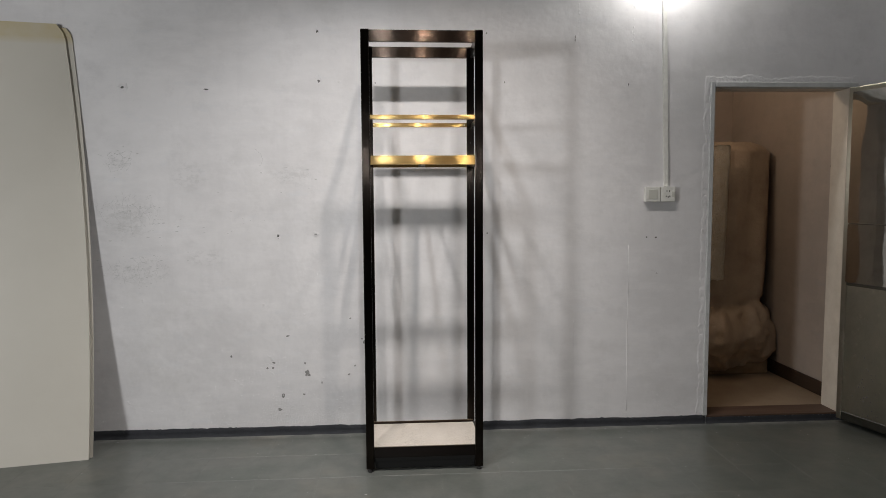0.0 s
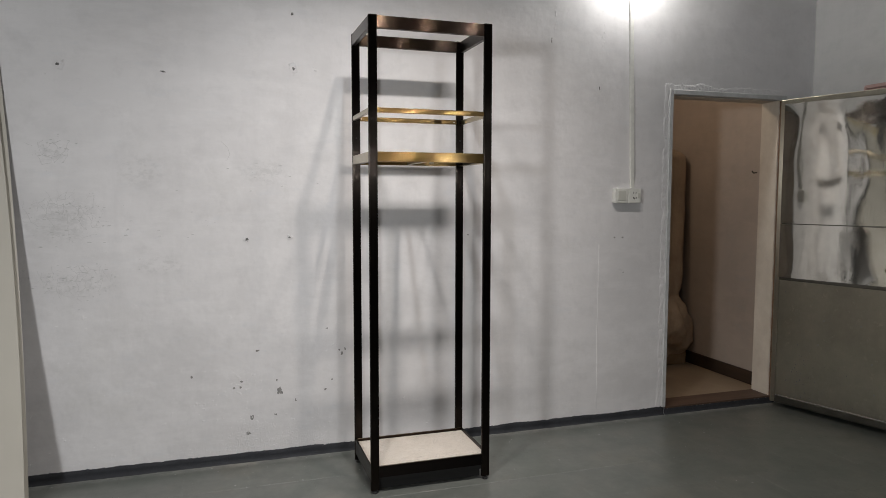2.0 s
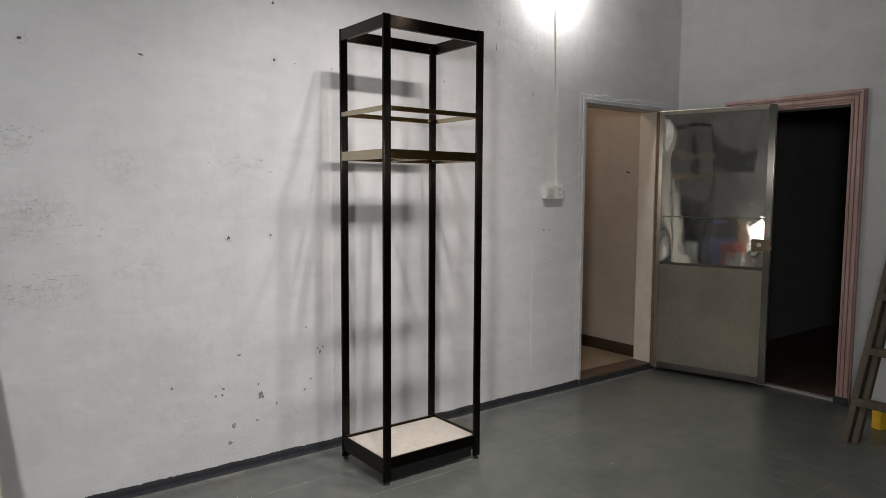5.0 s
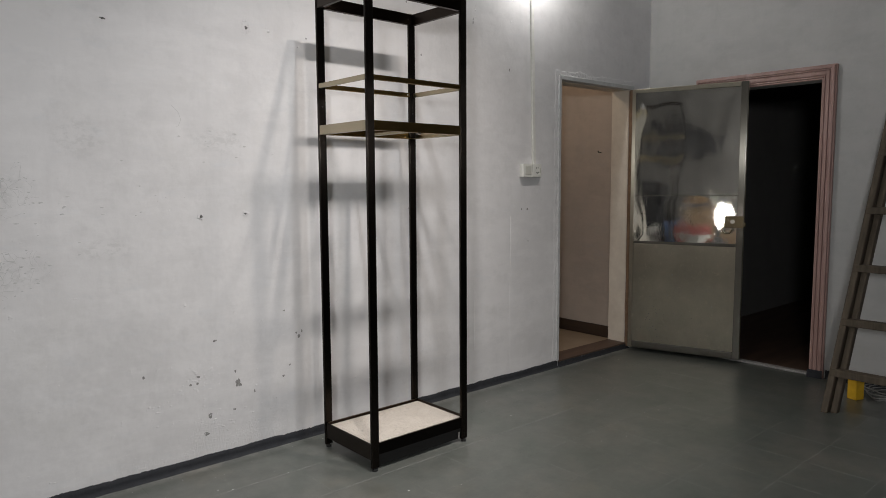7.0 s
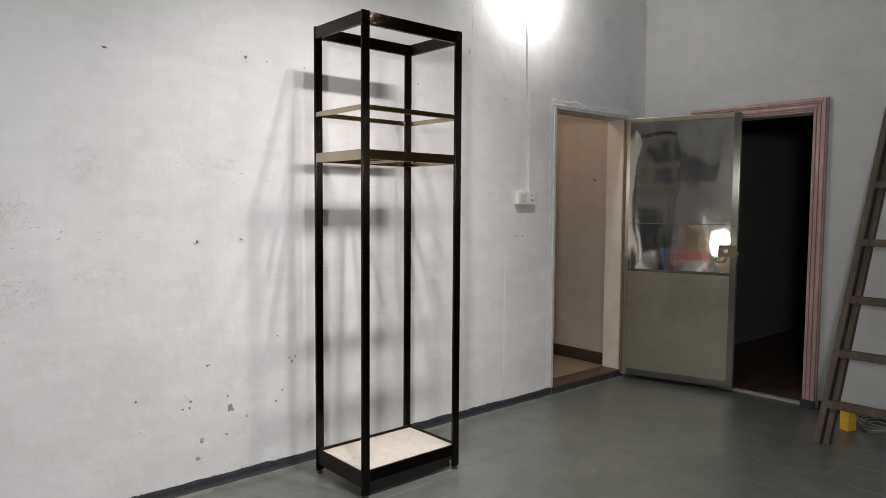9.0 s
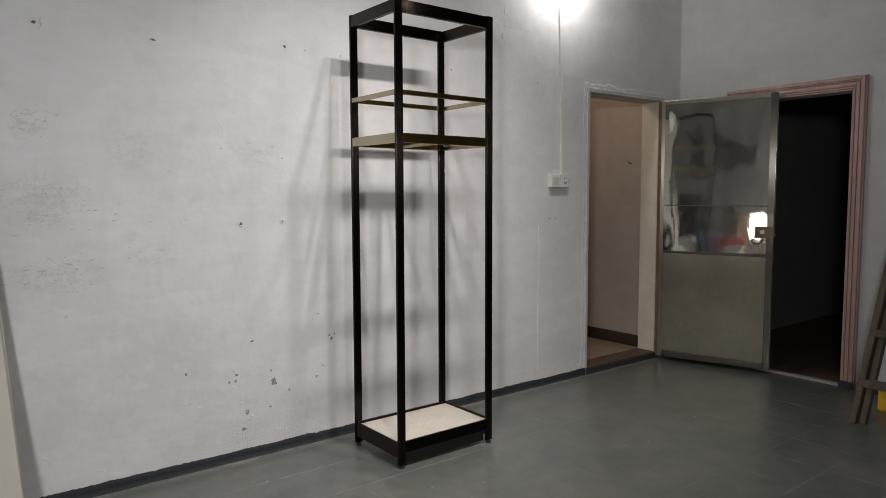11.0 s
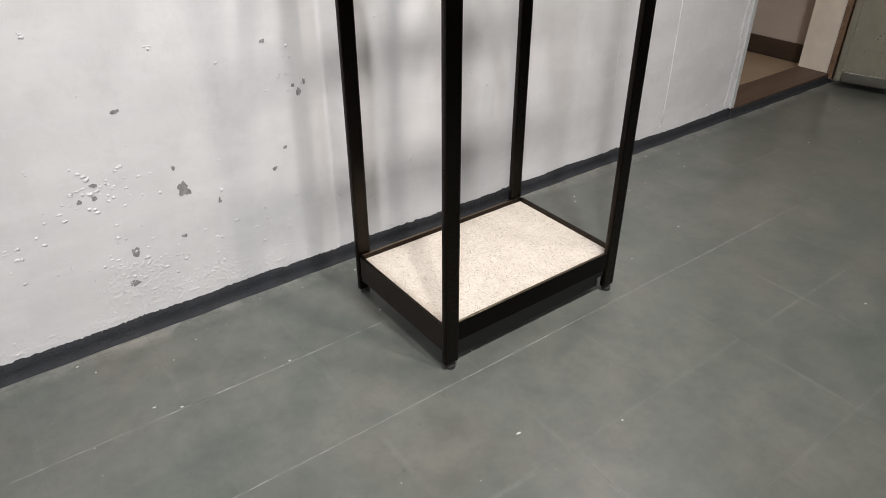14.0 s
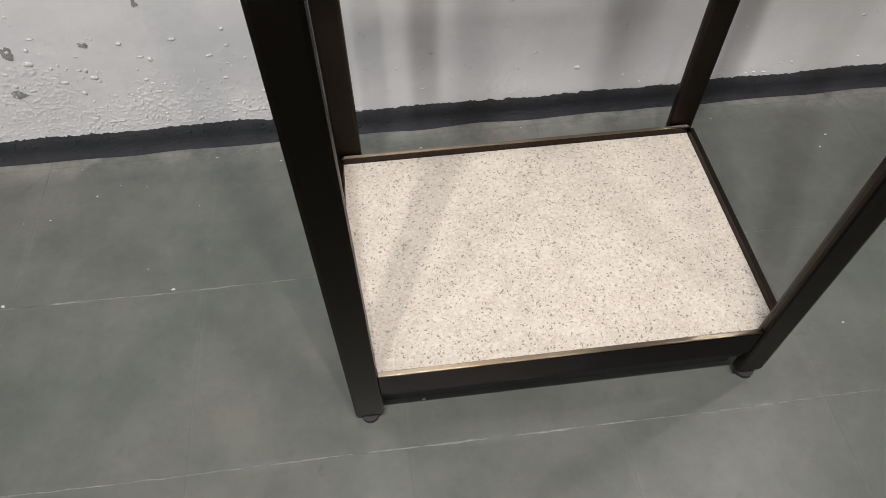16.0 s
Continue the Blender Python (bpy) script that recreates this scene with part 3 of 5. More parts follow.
# the dark room behind the side doorway, made deep to keep it dark
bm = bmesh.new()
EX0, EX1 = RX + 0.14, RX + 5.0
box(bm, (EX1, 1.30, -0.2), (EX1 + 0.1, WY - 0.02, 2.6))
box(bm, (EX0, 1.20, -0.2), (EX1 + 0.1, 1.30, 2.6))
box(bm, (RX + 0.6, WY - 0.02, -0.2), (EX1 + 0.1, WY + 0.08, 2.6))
structure("wall_dark_room", bm, DARK_WALL, "side room walls toned dark to stay unlit", "wall")
structure("ceiling_dark_room", box_bm((EX0, 1.2, 2.6), (EX1 + 0.1, WY + 0.1, 2.7)), DARK_WALL, "side room ceiling toned dark to stay unlit", "ceiling")
# sill brown used here so the colour carries the room's darkness
structure("floor_dark_room", box_bm((RX, 1.2, -0.25), (EX1 + 0.1, WY - 0.001, -0.004)), SILL, "brown floor of the side room, toned dark for its shade", "floor")

# uneven black paint along the foot of the wall
def paint_strip(name, x0, x1, place, height, seed):
    """A thin coat with a ragged upper edge; place(u, out, z) gives the point."""
    rng = random.Random(seed)
    bm = bmesh.new()
    n = int((x1 - x0) / 0.004)
    rows, drift = [], 0.0
    for k in range(n + 1):
        u = x0 + (x1 - x0) * k / n
        drift = drift * 0.96 + rng.uniform(-0.0012, 0.0012)
        h = height(u) + 0.6 * drift + 0.003 * noise.noise((u * 5, seed, 0)) + 0.0032 * noise.noise((u * 55, seed, 2)) + 0.0030 * noise.noise((u * 170, seed, 4)) + rng.uniform(-0.0014, 0.0014)
        rows.append([bm.verts.new(place(u, o, z)) for o, z in ((0.0, h), (0.0018, h - 0.001), (0.0024, h * 0.5), (0.003, 0.008), (0.013 + 0.005 * noise.noise((u * 9, 3, seed)), 0.0006))])
    for a, b in zip(rows, rows[1:]):
        for i in range(4):
            bm.faces.new((a[i], b[i], b[i + 1], a[i + 1]))
    return structure(name, bm, STRIP, "ragged black paint strip along the wall foot", "baseboard", smooth=True)


paint_strip("skirting_paint", WEST, DX0 - 0.005, lambda u, o, z: (u, WY - o, z), lambda u: 0.049 + 0.004 * max(0, -0.9 - u), 5)
paint_strip("skirting_paint_sill", DX0 - 0.004, DX1 + 0.03, lambda u, o, z: (u, WY - 0.002 - o, z), lambda u: 0.039, 7)
paint_strip("skirting_paint_side", 1.0, PY0 - 0.10, lambda u, o, z: (RX - o, u, z), lambda u: 0.06, 9)

# doorway in the painted wall: grey frame, cream reveal, wooden sill
door1 = thing("door_1", "open doorway with grey painted metal frame and brown sill", "doorway", kind="structure")
part("frame_side", box_bm((DX0 - 0.024, WY - 0.010, 0.049), (DX0 + 0.004, WY + 0.05, DTOP + 0.026), 0.003), FRAME_GREY, door1)
part("frame_top", box_bm((DX0 + 0.004, WY - 0.012, DTOP - 0.004), (DX1 + 0.035, WY + 0.05, DTOP + 0.026), 0.003), FRAME_GREY, door1)
part("reveal", box_bm((DX1 - 0.006, WY + 0.012, 0.0475), (DX1 + 0.003, WY + THICK + 0.004, DTOP - 0.004)), REVEAL, door1)
part("reveal_top", box_bm((DX0 + 0.004, WY + 0.052, DTOP - 0.006), (DX1 - 0.008, WY + THICK + 0.004, DTOP + 0.002)), REVEAL, door1)
part("hinge_jamb", box_bm((DX1 - 0.004, WY - 0.020, 0.02), (DX1 + 0.03, WY + 0.010, DTOP - 0.006), 0.003), RUST, door1, "rust-brown hinge edge")
part("sill_foot", box_bm((DX0 + 0.002, WY + 0.001, -0.002), (DX1 + 0.02, WY + THICK, 0.0355)), CHIP, door1, "grey masonry foot of the sill")
part("sill", box_bm((DX0 + 0.002, WY - 0.004, 0.036), (DX1 + 0.02, WY + THICK + 0.006, 0.047), 0.003, 2), SILL, door1, "worn brown wooden sill")

def relief(name, x0, x1, z0, z1, step, depth, material, label):
    """A displaced sheet over the painted wall; where depth(x, z) is small it lies inside the wall."""
    nx, nz = max(2, int((x1 - x0) / step)), max(2, int((z1 - z0) / step))
    verts = [(x0 + (x1 - x0) * i / nx, 0.0, z0 + (z1 - z0) * j / nz) for j in range(nz + 1) for i in range(nx + 1)]
    verts = [(x, WY + 0.0022 - depth(x, z), z) for x, y, z in verts]
    w = nx + 1
    faces = [(j * w + i, j * w + i + 1, (j + 1) * w + i + 1, (j + 1) * w + i) for j in range(nz) for i in range(nx)]
    me = bpy.data.meshes.new(name)
    me.from_pydata(verts, [], faces)
    me.materials.append(material.m)
    me.polygons.foreach_set("use_smooth", [True] * len(me.polygons))
    ob = new(name, me)
    ob.parent = wall_n
    return tagged(ob, label, kind="stuff")


def mortar_depth(x, z):
    """Mortar smeared round the frame, thickest beside it, with a ragged rim and small pits."""
    out = max(DX0 - 0.024 - x, z - DTOP - 0.026)
    reach = 0.040 + 0.022 * noise.noise((x * 9, z * 9, 4.0)) + 0.010 * noise.noise((x * 40, z * 40, 2.0))
    k = max(0.0, min(1.0, (reach - out) / 0.010))
    pit = max(0.0, noise.noise((x * 55, z * 55, 8.0)) - 0.35) * 0.010
    return k * (0.0042 + 0.0018 * noise.noise((x * 30, z * 30, 1.0)) + 0.0016 * noise.noise((x * 90, z * 90, 3.0)) - pit)


relief("mortar", DX0 - 0.11, DX0 - 0.0245, 0.06, DTOP + 0.11, 0.0045, mortar_depth, WALL, "smeared mortar beside the door frame")
relief("mortar", DX0 - 0.0245, DX1 + 0.09, DTOP + 0.0265, DTOP + 0.11, 0.0045, mortar_depth, WALL, "smeared mortar over the door frame")

# side doorway with a moulded pink casing
door2 = thing("door_2", "dark open doorway with a moulded pink casing", "doorway", kind="structure")


def moulding(length_axis, a, b, inner, out_sign, base):
    """A stepped casing: steps across from the opening edge, each with its own height off the wall; its ends meet in a mitre."""
    bm = bmesh.new()
    for s0, s1, h in ((0.0, 0.012, 0.018), (0.012, 0.022, 0.026), (0.022, 0.027, 0.018), (0.027, 0.050, 0.030), (0.050, 0.056, 0.020), (0.056, 0.066, 0.034), (0.066, 0.084, 0.042), (0.084, 0.092, 0.026)):
        lo, hi = inner + out_sign * s0, inner + out_sign * s1
        lo, hi = min(lo, hi), max(lo, hi)
        if length_axis == "z":
            box(bm, (base - h, lo, a), (base, hi, b + s1), 0.0045 if s1 - s0 > 0.0095 else 0.001, 3)
        else:
            box(bm, (base - h, a - s0, lo), (base, b + s0, hi), 0.0045 if s1 - s0 > 0.0095 else 0.001, 3)
    return bm


part("casing_side", moulding("z", 0.0, PTOP - 0.001, PY0, -1, RX), PINK, door2, "dull pink moulded upright")
part("casing_side", moulding("z", 0.0, PTOP - 0.001, PY1, 1, RX), PINK, door2, "dull pink moulded upright")
part("casing_top", moulding("y", PY0, PY1, PTOP, 1, RX), PINK, door2, "dull pink moulded head")
part("threshold", box_bm((RX - 0.004, PY0, -0.002), (RX + 0.05, PY1, 0.014), 0.004), CHIP, door2, "scuffed pale threshold strip")
part("casing_foot", box_bm((RX - 0.044, PY0 - 0.094, 0.0), (RX - 0.041, PY0 + 0.002, 0.055), 0.001), STRIP, door2, "black-painted foot of the casing")

# ---- the display rack ----
SX0, SX1, SY0, SY1, SH = -0.0965, 0.501, 3.404, 3.820, 2.209
PW, PD, T = 0.041, 0.016, 0.012
rack = thing("display_rack", "tall black-bronze metal display rack with gold shelf frames", "display rack", place=((SX0 + SX1) / 2, (SY0 + SY1) / 2, 0))


def rpart(name, lo, hi, material, label="", bevel=0.002, parent=None):
    base = Vector(((SX0 + SX1) / 2, (SY0 + SY1) / 2, 0))
    return part(name, box_bm(Vector(lo) - base, Vector(hi) - base, bevel, 2), material, parent or rack, label)


for x0 in (SX0, SX1 - PW):
    for y0 in (SY0, SY1 - PD):
        post = rpart("post", (x0, y0, 0.014), (x0 + PW, y0 + PD, SH), BLACK_V, "", 0.005)
        base = Vector(((SX0 + SX1) / 2, (SY0 + SY1) / 2, 0))
        bm = disc(bmesh.new(), Vector((x0 + PW / 2, y0 + PD / 2, 0.004)) - base, 0.013, 0.008, sides=24)
        disc(bm, Vector((x0 + PW / 2, y0 + PD / 2, 0.012)) - base, 0.006, 0.012, sides=12)
        part("levelling_foot", bm, RUBBER, post, "round black levelling foot")
        for hz in (1.69,):
            if y0 > SY0:
                bm = disc(bmesh.new(), Vector((x0 + PW / 2, y0 - 0.0005, hz)) - base, 0.004, 0.002, "y", 12)
                part("screw", bm, BLACKSLOT, post)
IX, JX, IY, JY = SX0 + PW, SX1 - PW, SY0 + PD, SY1 - PD


def brushed_bar(name, y0, y1, z0, z1, material, label):
    """A bar along x with softly broken edges."""
    rpart(name, (IX, y0, z0), (JX, y1, z1), material, label, 0.0012)


def ring(name, z0, z1, mat_x, mat_y, label, set_back=0.002, thick=T):
    brushed_bar(name, SY0 + set_back, SY0 + set_back + thick, z0, z1, mat_x, label)
    brushed_bar(name, SY1 - set_back - thick, SY1 - set_back, z0, z1, mat_x, label)
    rpart(name, (SX0 + set_back, IY, z0), (SX0 + set_back + thick, JY, z1), mat_y, label)
    rpart(name, (SX1 - set_back - thick, IY, z0), (SX1 - set_back, JY, z1), mat_y, label)


ring("top_rail", SH - 0.060, SH - 0.004, BLACK_X, BLACK_Y, "brushed black-bronze top rail", thick=0.020)
ring("upper_shelf_bar", 1.776, 1.798, GOLD_X, GOLD_Y, "thin brushed gold bar", thick=0.016)
ring("lower_shelf_bar", 1.556, 1.600, GOLD_X, GOLD_Y, "brushed gold shelf edge", thick=0.004)
for lo, hi, mt in (((IX, SY0 + 0.006, 1.556), (JX, SY0 + 0.030, 1.559), GOLD_X), ((IX, SY1 - 0.030, 1.556), (JX, SY1 - 0.006, 1.559), GOLD_X),
                   ((SX0 + 0.006, IY, 1.556), (SX0 + 0.030, JY, 1.559), GOLD_Y), ((SX1 - 0.030, IY, 1.556), (SX1 - 0.006, JY, 1.559), GOLD_Y)):
    rpart("shelf_lip", lo, hi, mt, "", 0.0005)
MX = (SX0 + SX1) / 2
rpart("shelf_brace", (MX - 0.012, SY0 + 0.006, 1.560), (MX + 0.012, SY1 - 0.006, 1.572), GOLD_Y, "gold brace under the shelf")
rpart("shelf_clip", (MX - 0.008, SY0 + 0.004, 1.548), (MX + 0.012, SY0 + 0.022, 1.556), SCREW, "small metal clip")
rpart("base_rail", (IX, SY0 + 0.002, 0.074), (JX, SY0 + 0.008, 0.128), BASE_X, "black-bronze base rail", 0.001)
rpart("base_rail", (SX0 + 0.008, JY - 0.007, 0.074), (SX1 - 0.008, JY - 0.001, 0.128), BLACK_X, "black-bronze base rail", 0.001)
rpart("base_rail", (SX0 + 0.002, IY, 0.052), (SX0 + 0.010, JY - 0.008, 0.128), BLACK_Y, "black-bronze base rail", 0.001)
rpart("base_rail", (SX1 - 0.010, IY, 0.052), (SX1 - 0.002, JY - 0.008, 0.128), BLACK_Y, "black-bronze base rail", 0.001)
rpart("rim_strip", (IX, SY0 + 0.0025, 0.1282), (JX, SY0 + 0.0095, 0.1300), BRONZE, "thin bronze rim", 0.0005)
rpart("rim_strip", (SX0 + 0.012, JY - 0.0070, 0.1282), (SX1 - 0.012, JY - 0.0015, 0.1300), BRONZE, "thin bronze rim", 0.0005)
# both strips coloured black to carry the shade under the base rail
rpart("plinth", (IX + 0.004, SY0 + 0.021, 0.013), (JX - 0.004, SY0 + 0.026, 0.0518), BLACKSLOT, "recessed plinth, shade put into its black", 0.001)
rpart("base_flange", (IX, SY0 + 0.0085, 0.052), (JX, SY0 + 0.030, 0.0735), BLACKSLOT, "lower flange, shade put into its black", 0.001)
_c = Vector(((SX0 + SX1) / 2, (SY0 + SY1) / 2, 0))
bm = box_bm(Vector((SX0 + 0.0105, IY + 0.0005, 0.098)) - _c, Vector((SX1 - 0.0105, JY - 0.0075, 0.116)) - _c)
box(bm, Vector((IX + 0.0005, SY0 + 0.0085, 0.098)) - _c, Vector((JX - 0.0005, IY + 0.0005, 0.116)) - _c)
for sx in (SX0 + PW + 0.010, SX1 - PW - 0.010):
    part("screw", disc(bmesh.new(), Vector((sx, SY1 - 0.0222, SH - 0.034)) - _c, 0.0035, 0.002, "y", 12), BLACKSLOT, rack)
    part("screw", disc(bmesh.new(), Vector((sx - 0.004, SY1 - 0.0185, 1.787)) - _c, 0.003, 0.002, "y", 12), PLASTIC, rack, "small bright screw")
part("stone_panel", bm, STONE, rack, "cream speckled terrazzo panel")

# ---- the steel door, swung open ----
HINGE, LEAF, DOOR_TURN = (2.745, 3.948), 0.818, -74.0
steel = thing("steel_door", "open dented stainless steel door with mirror-polished upper panels", "door", place=(HINGE[0], HINGE[1], 0), turn=DOOR_TURN)
Z0, Z1, SEAM1, SEAM2 = 0.030, 2.022, 0.858, 1.220
part("core", box_bm((0.002, 0.019, Z0), (LEAF, 0.044, Z1), 0.002), STEEL, steel)


def sheet(x0, x1, z0, z1, depth, nx, nz, warp, seed, tilt=0.0, calm=0.0):
    """A thin pressed sheet with gentle dents, facing local -y."""
    bm = bmesh.new()
    rows = []
    for j in range(nz + 1):
        row = []
        for i in range(nx + 1):
            u, v = i / nx, j / nz
            x, z = x0 + (x1 - x0) * u, z0 + (z1 - z0) * v
            edge = min(u, 1 - u, v, 1 - v)
            k = min(1.0, edge / 0.16)
            k = k * k * (3 - 2 * k)
            if calm:
                k *= min(1.0, v / calm) ** 2
            d = warp * k * (noise.noise((x * 3.2, z * 1.7, seed)) + 0.35 * noise.noise((x * 7.5, z * 3.5, seed + 4)))
            row.append(bm.verts.new((x, depth + d + tilt * (u - 0.5), z)))
        rows.append(row)
    for a, b in zip(rows, rows[1:]):
        for i in range(nx):
            bm.faces.new((a[i], a[i + 1], b[i + 1], b[i]))
    return bm


# tilt and calm are set so the reflections fit the camera's view
part("upper_panel", sheet(0.03, LEAF - 0.045, SEAM2 + 0.004, Z1 - 0.03, 0.004, 40, 44, 0.0055, 2.0, 0.018, 0.45), MIRROR, steel, "warped mirror-polished steel panel", smooth=True)
part("middle_panel", sheet(0.03, LEAF - 0.045, SEAM1 + 0.012, SEAM2 - 0.002, 0.004, 40, 24, 0.0020, 7.0, 0.018), MIRROR, steel, "scratched mirror-polished steel panel", smooth=True)
part("lower_panel", sheet(0.03, LEAF - 0.045, Z0 + 0.05, SEAM1 - 0.006, 0.009, 30, 30, 0.0018, 11.0), STEEL, steel, "dull satin steel panel", smooth=True)
part("border", box_bm((0.0, 0.0, Z0), (0.032, 0.014, Z1), 0.004, 2), STEEL, steel)
part("border", box_bm((LEAF - 0.046, 0.0, Z0), (LEAF + 0.002, 0.014, Z1), 0.004, 2), EDGE_STEEL, steel)
part("border", box_bm((0.032, 0.001, Z1 - 0.034), (LEAF - 0.046, 0.014, Z1), 0.004, 2), STEEL, steel)
part("border", box_bm((0.032, 0.001, Z0), (LEAF - 0.046, 0.014, Z0 + 0.052), 0.005, 2), EDGE_STEEL, steel)
part("seam", box_bm((0.03, 0.002, SEAM1 - 0.008), (LEAF - 0.044, 0.013, SEAM1 + 0.014), 0.004, 2), EDGE_STEEL, steel, "raised steel seam")
part("seam", box_bm((0.03, 0.005, SEAM2 - 0.003), (LEAF - 0.044, 0.012, SEAM2 + 0.005), 0.002), EDGE_STEEL, steel, "thin steel seam")
lock = part("lock_plate", box_bm((LEAF - 0.125, -0.012, 0.99), (LEAF + 0.004, 0.002, 1.075), 0.004, 2), BRASS, steel, "worn brass lock case")
bm = disc(bmesh.new(), (LEAF - 0.07, -0.020, 1.035), 0.014, 0.018, "y", 20)
part("lock_cylinder", bm, SCREW, lock)
bm = disc(bmesh.new(), (LEAF - 0.105, -0.020, 1.045), 0.010, 0.018, "y", 16)
part("knob", bm, BRASS, lock)
part("latch", box_bm((LEAF - 0.01, -0.008, 1.0), (LEAF + 0.016, 0.020, 1.03), 0.002), BRASS, lock)
part("pull_handle", tube([(LEAF - 0.135, 0.0, 0.985), (LEAF - 0.137, -0.03, 0.975), (LEAF - 0.12, -0.034, 0.95), (LEAF - 0.085, -0.034, 0.95), (LEAF - 0.07, -0.03, 0.975), (LEAF - 0.072, 0.0, 0.985)], 0.005), BRASS, steel, "small bent brass pull")
for k, (x, z) in enumerate(((0.30, 0.46), (0.62, 0.40), (0.55, 0.62), (0.33, 0.62), (0.64, 0.22))):
    part("rivet", disc(bmesh.new(), (x, 0.006, z), 0.006, 0.004, "y", 12), SCREW, steel)

# ---- specks of rust and dirt on the lower panel ----
_rng = random.Random(55)
_spots = []
for k in range(40):
    x, z = (_rng.gauss(0.20, 0.07), abs(_rng.gauss(0.22, 0.08))) if k < 34 else (_rng.uniform(0.06, 0.74), _rng.uniform(0.1, 0.8))
    q = _rng.uniform(0.0012, 0.0038)
    _spots.append((min(0.75, max(0.05, x)), 0.0085, max(0.1, z), q, 0.0012, q * _rng.uniform(0.8, 1.8)))
lumps("dirt_specks", _spots, CHIP, steel, "pale specks of dirt")

# ---- switch, socket and trunking ----
def wall_box(name, x, label, category):
    t = thing(name, label, category, place=(x, WY, 1.401))
    part("back_box", box_bm((-0.043, -0.030, -0.043), (0.043, 0.0, 0.043), 0.003), PLASTIC, t)
    part("face_plate", box_bm((-0.0435, -0.038, -0.0435), (0.0435, -0.0305, 0.0435), 0.003, 2), PLASTIC, t)
    return t


sw = wall_box("light_switch", 1.574, "white plastic light switch in a surface box", "switch")
part("rocker", box_bm((-0.026, -0.041, -0.028), (0.030, -0.0375, 0.028), 0.002), PLASTIC_GREY, sw, "ivory rocker")
so = wall_box("power_socket", 1.666, "white plastic power socket in a surface box", "socket")
for lo, hi in (((-0.010, 0.012), (-0.006, 0.024)), ((0.006, 0.012), (0.010, 0.024)), ((-0.002, -0.010), (0.002, -0.022)), ((-0.013, -0.008), (-0.007, -0.017)), ((0.007, -0.008), (0.013, -0.017))):
    part("slot", box_bm((lo[0], -0.0385, min(lo[1], hi[1])), (hi[0], -0.0378, max(lo[1], hi[1]))), BLACKSLOT, so)
part("socket_switch", box_bm((0.022, -0.040, -0.016), (0.037, -0.0378, 0.016), 0.001), PLASTIC_GREY, so)
tr = thing("cable_trunking", "white plastic cable trunking up the wall", "trunking", place=(1.663, WY, 1.446))
tr.rotation_euler.y = radians(-1.7)
part("channel", box_bm((-0.012, -0.014, 0.0), (0.012, 0.0, 1.30), 0.002), PLASTIC, tr)
part("cover", box_bm((-0.0125, -0.017, 0.0), (0.0125, -0.0142, 1.30), 0.001), PLASTIC, tr)

lampw = thing("wall_lamp", "bare glowing bulb in a white wall holder", "lamp", place=(1.61, WY, 2.80))
part("holder", disc(disc(bmesh.new(), (0, -0.012, 0), 0.045, 0.024, "y", 24), (0, -0.045, 0), 0.022, 0.05, "y", 20), PLASTIC, lampw)
bm = bmesh.new()
bmesh.ops.create_uvsphere(bm, u_segments=20, v_segments=14, radius=0.03, matrix=Matrix.Translation((0, -0.10, 0.05)))
bulb = part("bulb", bm, BULB, lampw, "glowing bulb", smooth=True)
bulb.visible_shadow = False

# ---- leaning foam boards ----
def foam_board(foot, lean_y, lean_x, width, height, thick, turn, label, cut=0.085, bow=0.012):
    t = thing("foam_board", label, "board", "boards against the wall", place=foot, turn=turn)
    bm = bmesh.new()
    n = 14
    right = [(-bow * (2 * k / n - 1) ** 2, (height - cut * 2.2) * k / n) for k in range(n + 1)] + [(-cut * 0.30, height - cut * 1.2), (-cut, height - 0.006)]
    outline = right + [(-width, height * (1 - k / n)) for k in range(n + 1)]
    front = [bm.verts.new((x - lean_x * (z / height) ** 2.2, lean_y * (1 - (1 - z / height) ** 2.2), z)) for x, z in outline]
    back = [bm.verts.new((x - lean_x * (z / height) ** 2.2, lean_y * (1 - (1 - z / height) ** 2.2) + thick, z)) for x, z in outline]
    strips = [(k, len(outline) - 1 - k) for k in range(n + 1)]
    for (a, b), (c, d) in zip(strips, strips[1:]):
        bm.faces.new((front[a], front[c], front[d], front[b]))
        bm.faces.new((back[b], back[d], back[c], back[a]))
    bm.faces.new(front[n:len(outline) - n])
    bm.faces.new(back[n:len(outline) - n][::-1])
    for i in range(len(front)):
        j = (i + 1) % len(front)
        bm.faces.new((front[j], front[i], back[i], back[j]))
    bmesh.ops.recalc_face_normals(bm, faces=bm.faces[:])
    part("sheet", bm, BOARD, t)
    return t


foam_board((-1.588, 3.690, 0), 0.300, 0.092, 1.22, 2.352, 0.018, 11, "large cream foam board leaning on the wall, yellowed top", 0.040, 0.004)
foam_board((-1.580, 3.722, 0), 0.284, 0.072, 1.22, 2.335, 0.010, 11, "thin cream foam board behind another one", 0.030, 0.004)

# ---- wooden ladder ----
lad = thing("wooden_ladder", "weathered brown wooden ladder leaning on the wall", "ladder", place=(2.305, 2.350, 0))
RUN, RISE, TAPER = 0.705, 2.04, 0.094


def stile(y0, y1, off, depth, rise):
    bm = box_bm((0, y0, 0), (depth, y1, math.hypot(RUN, RISE) * rise), 0.004)
    bmesh.ops.transform(bm, matrix=Matrix.Translation((off, 0, 0)) @ Matrix.Rotation(math.atan2(RUN, RISE), 4, "Y"), verts=bm.verts)
    for v in bm.verts:
        v.co.z = max(v.co.z, 0.0)
        v.co.y += (-1 if y0 > -0.25 else 1) * TAPER * v.co.z / RISE
    return bm


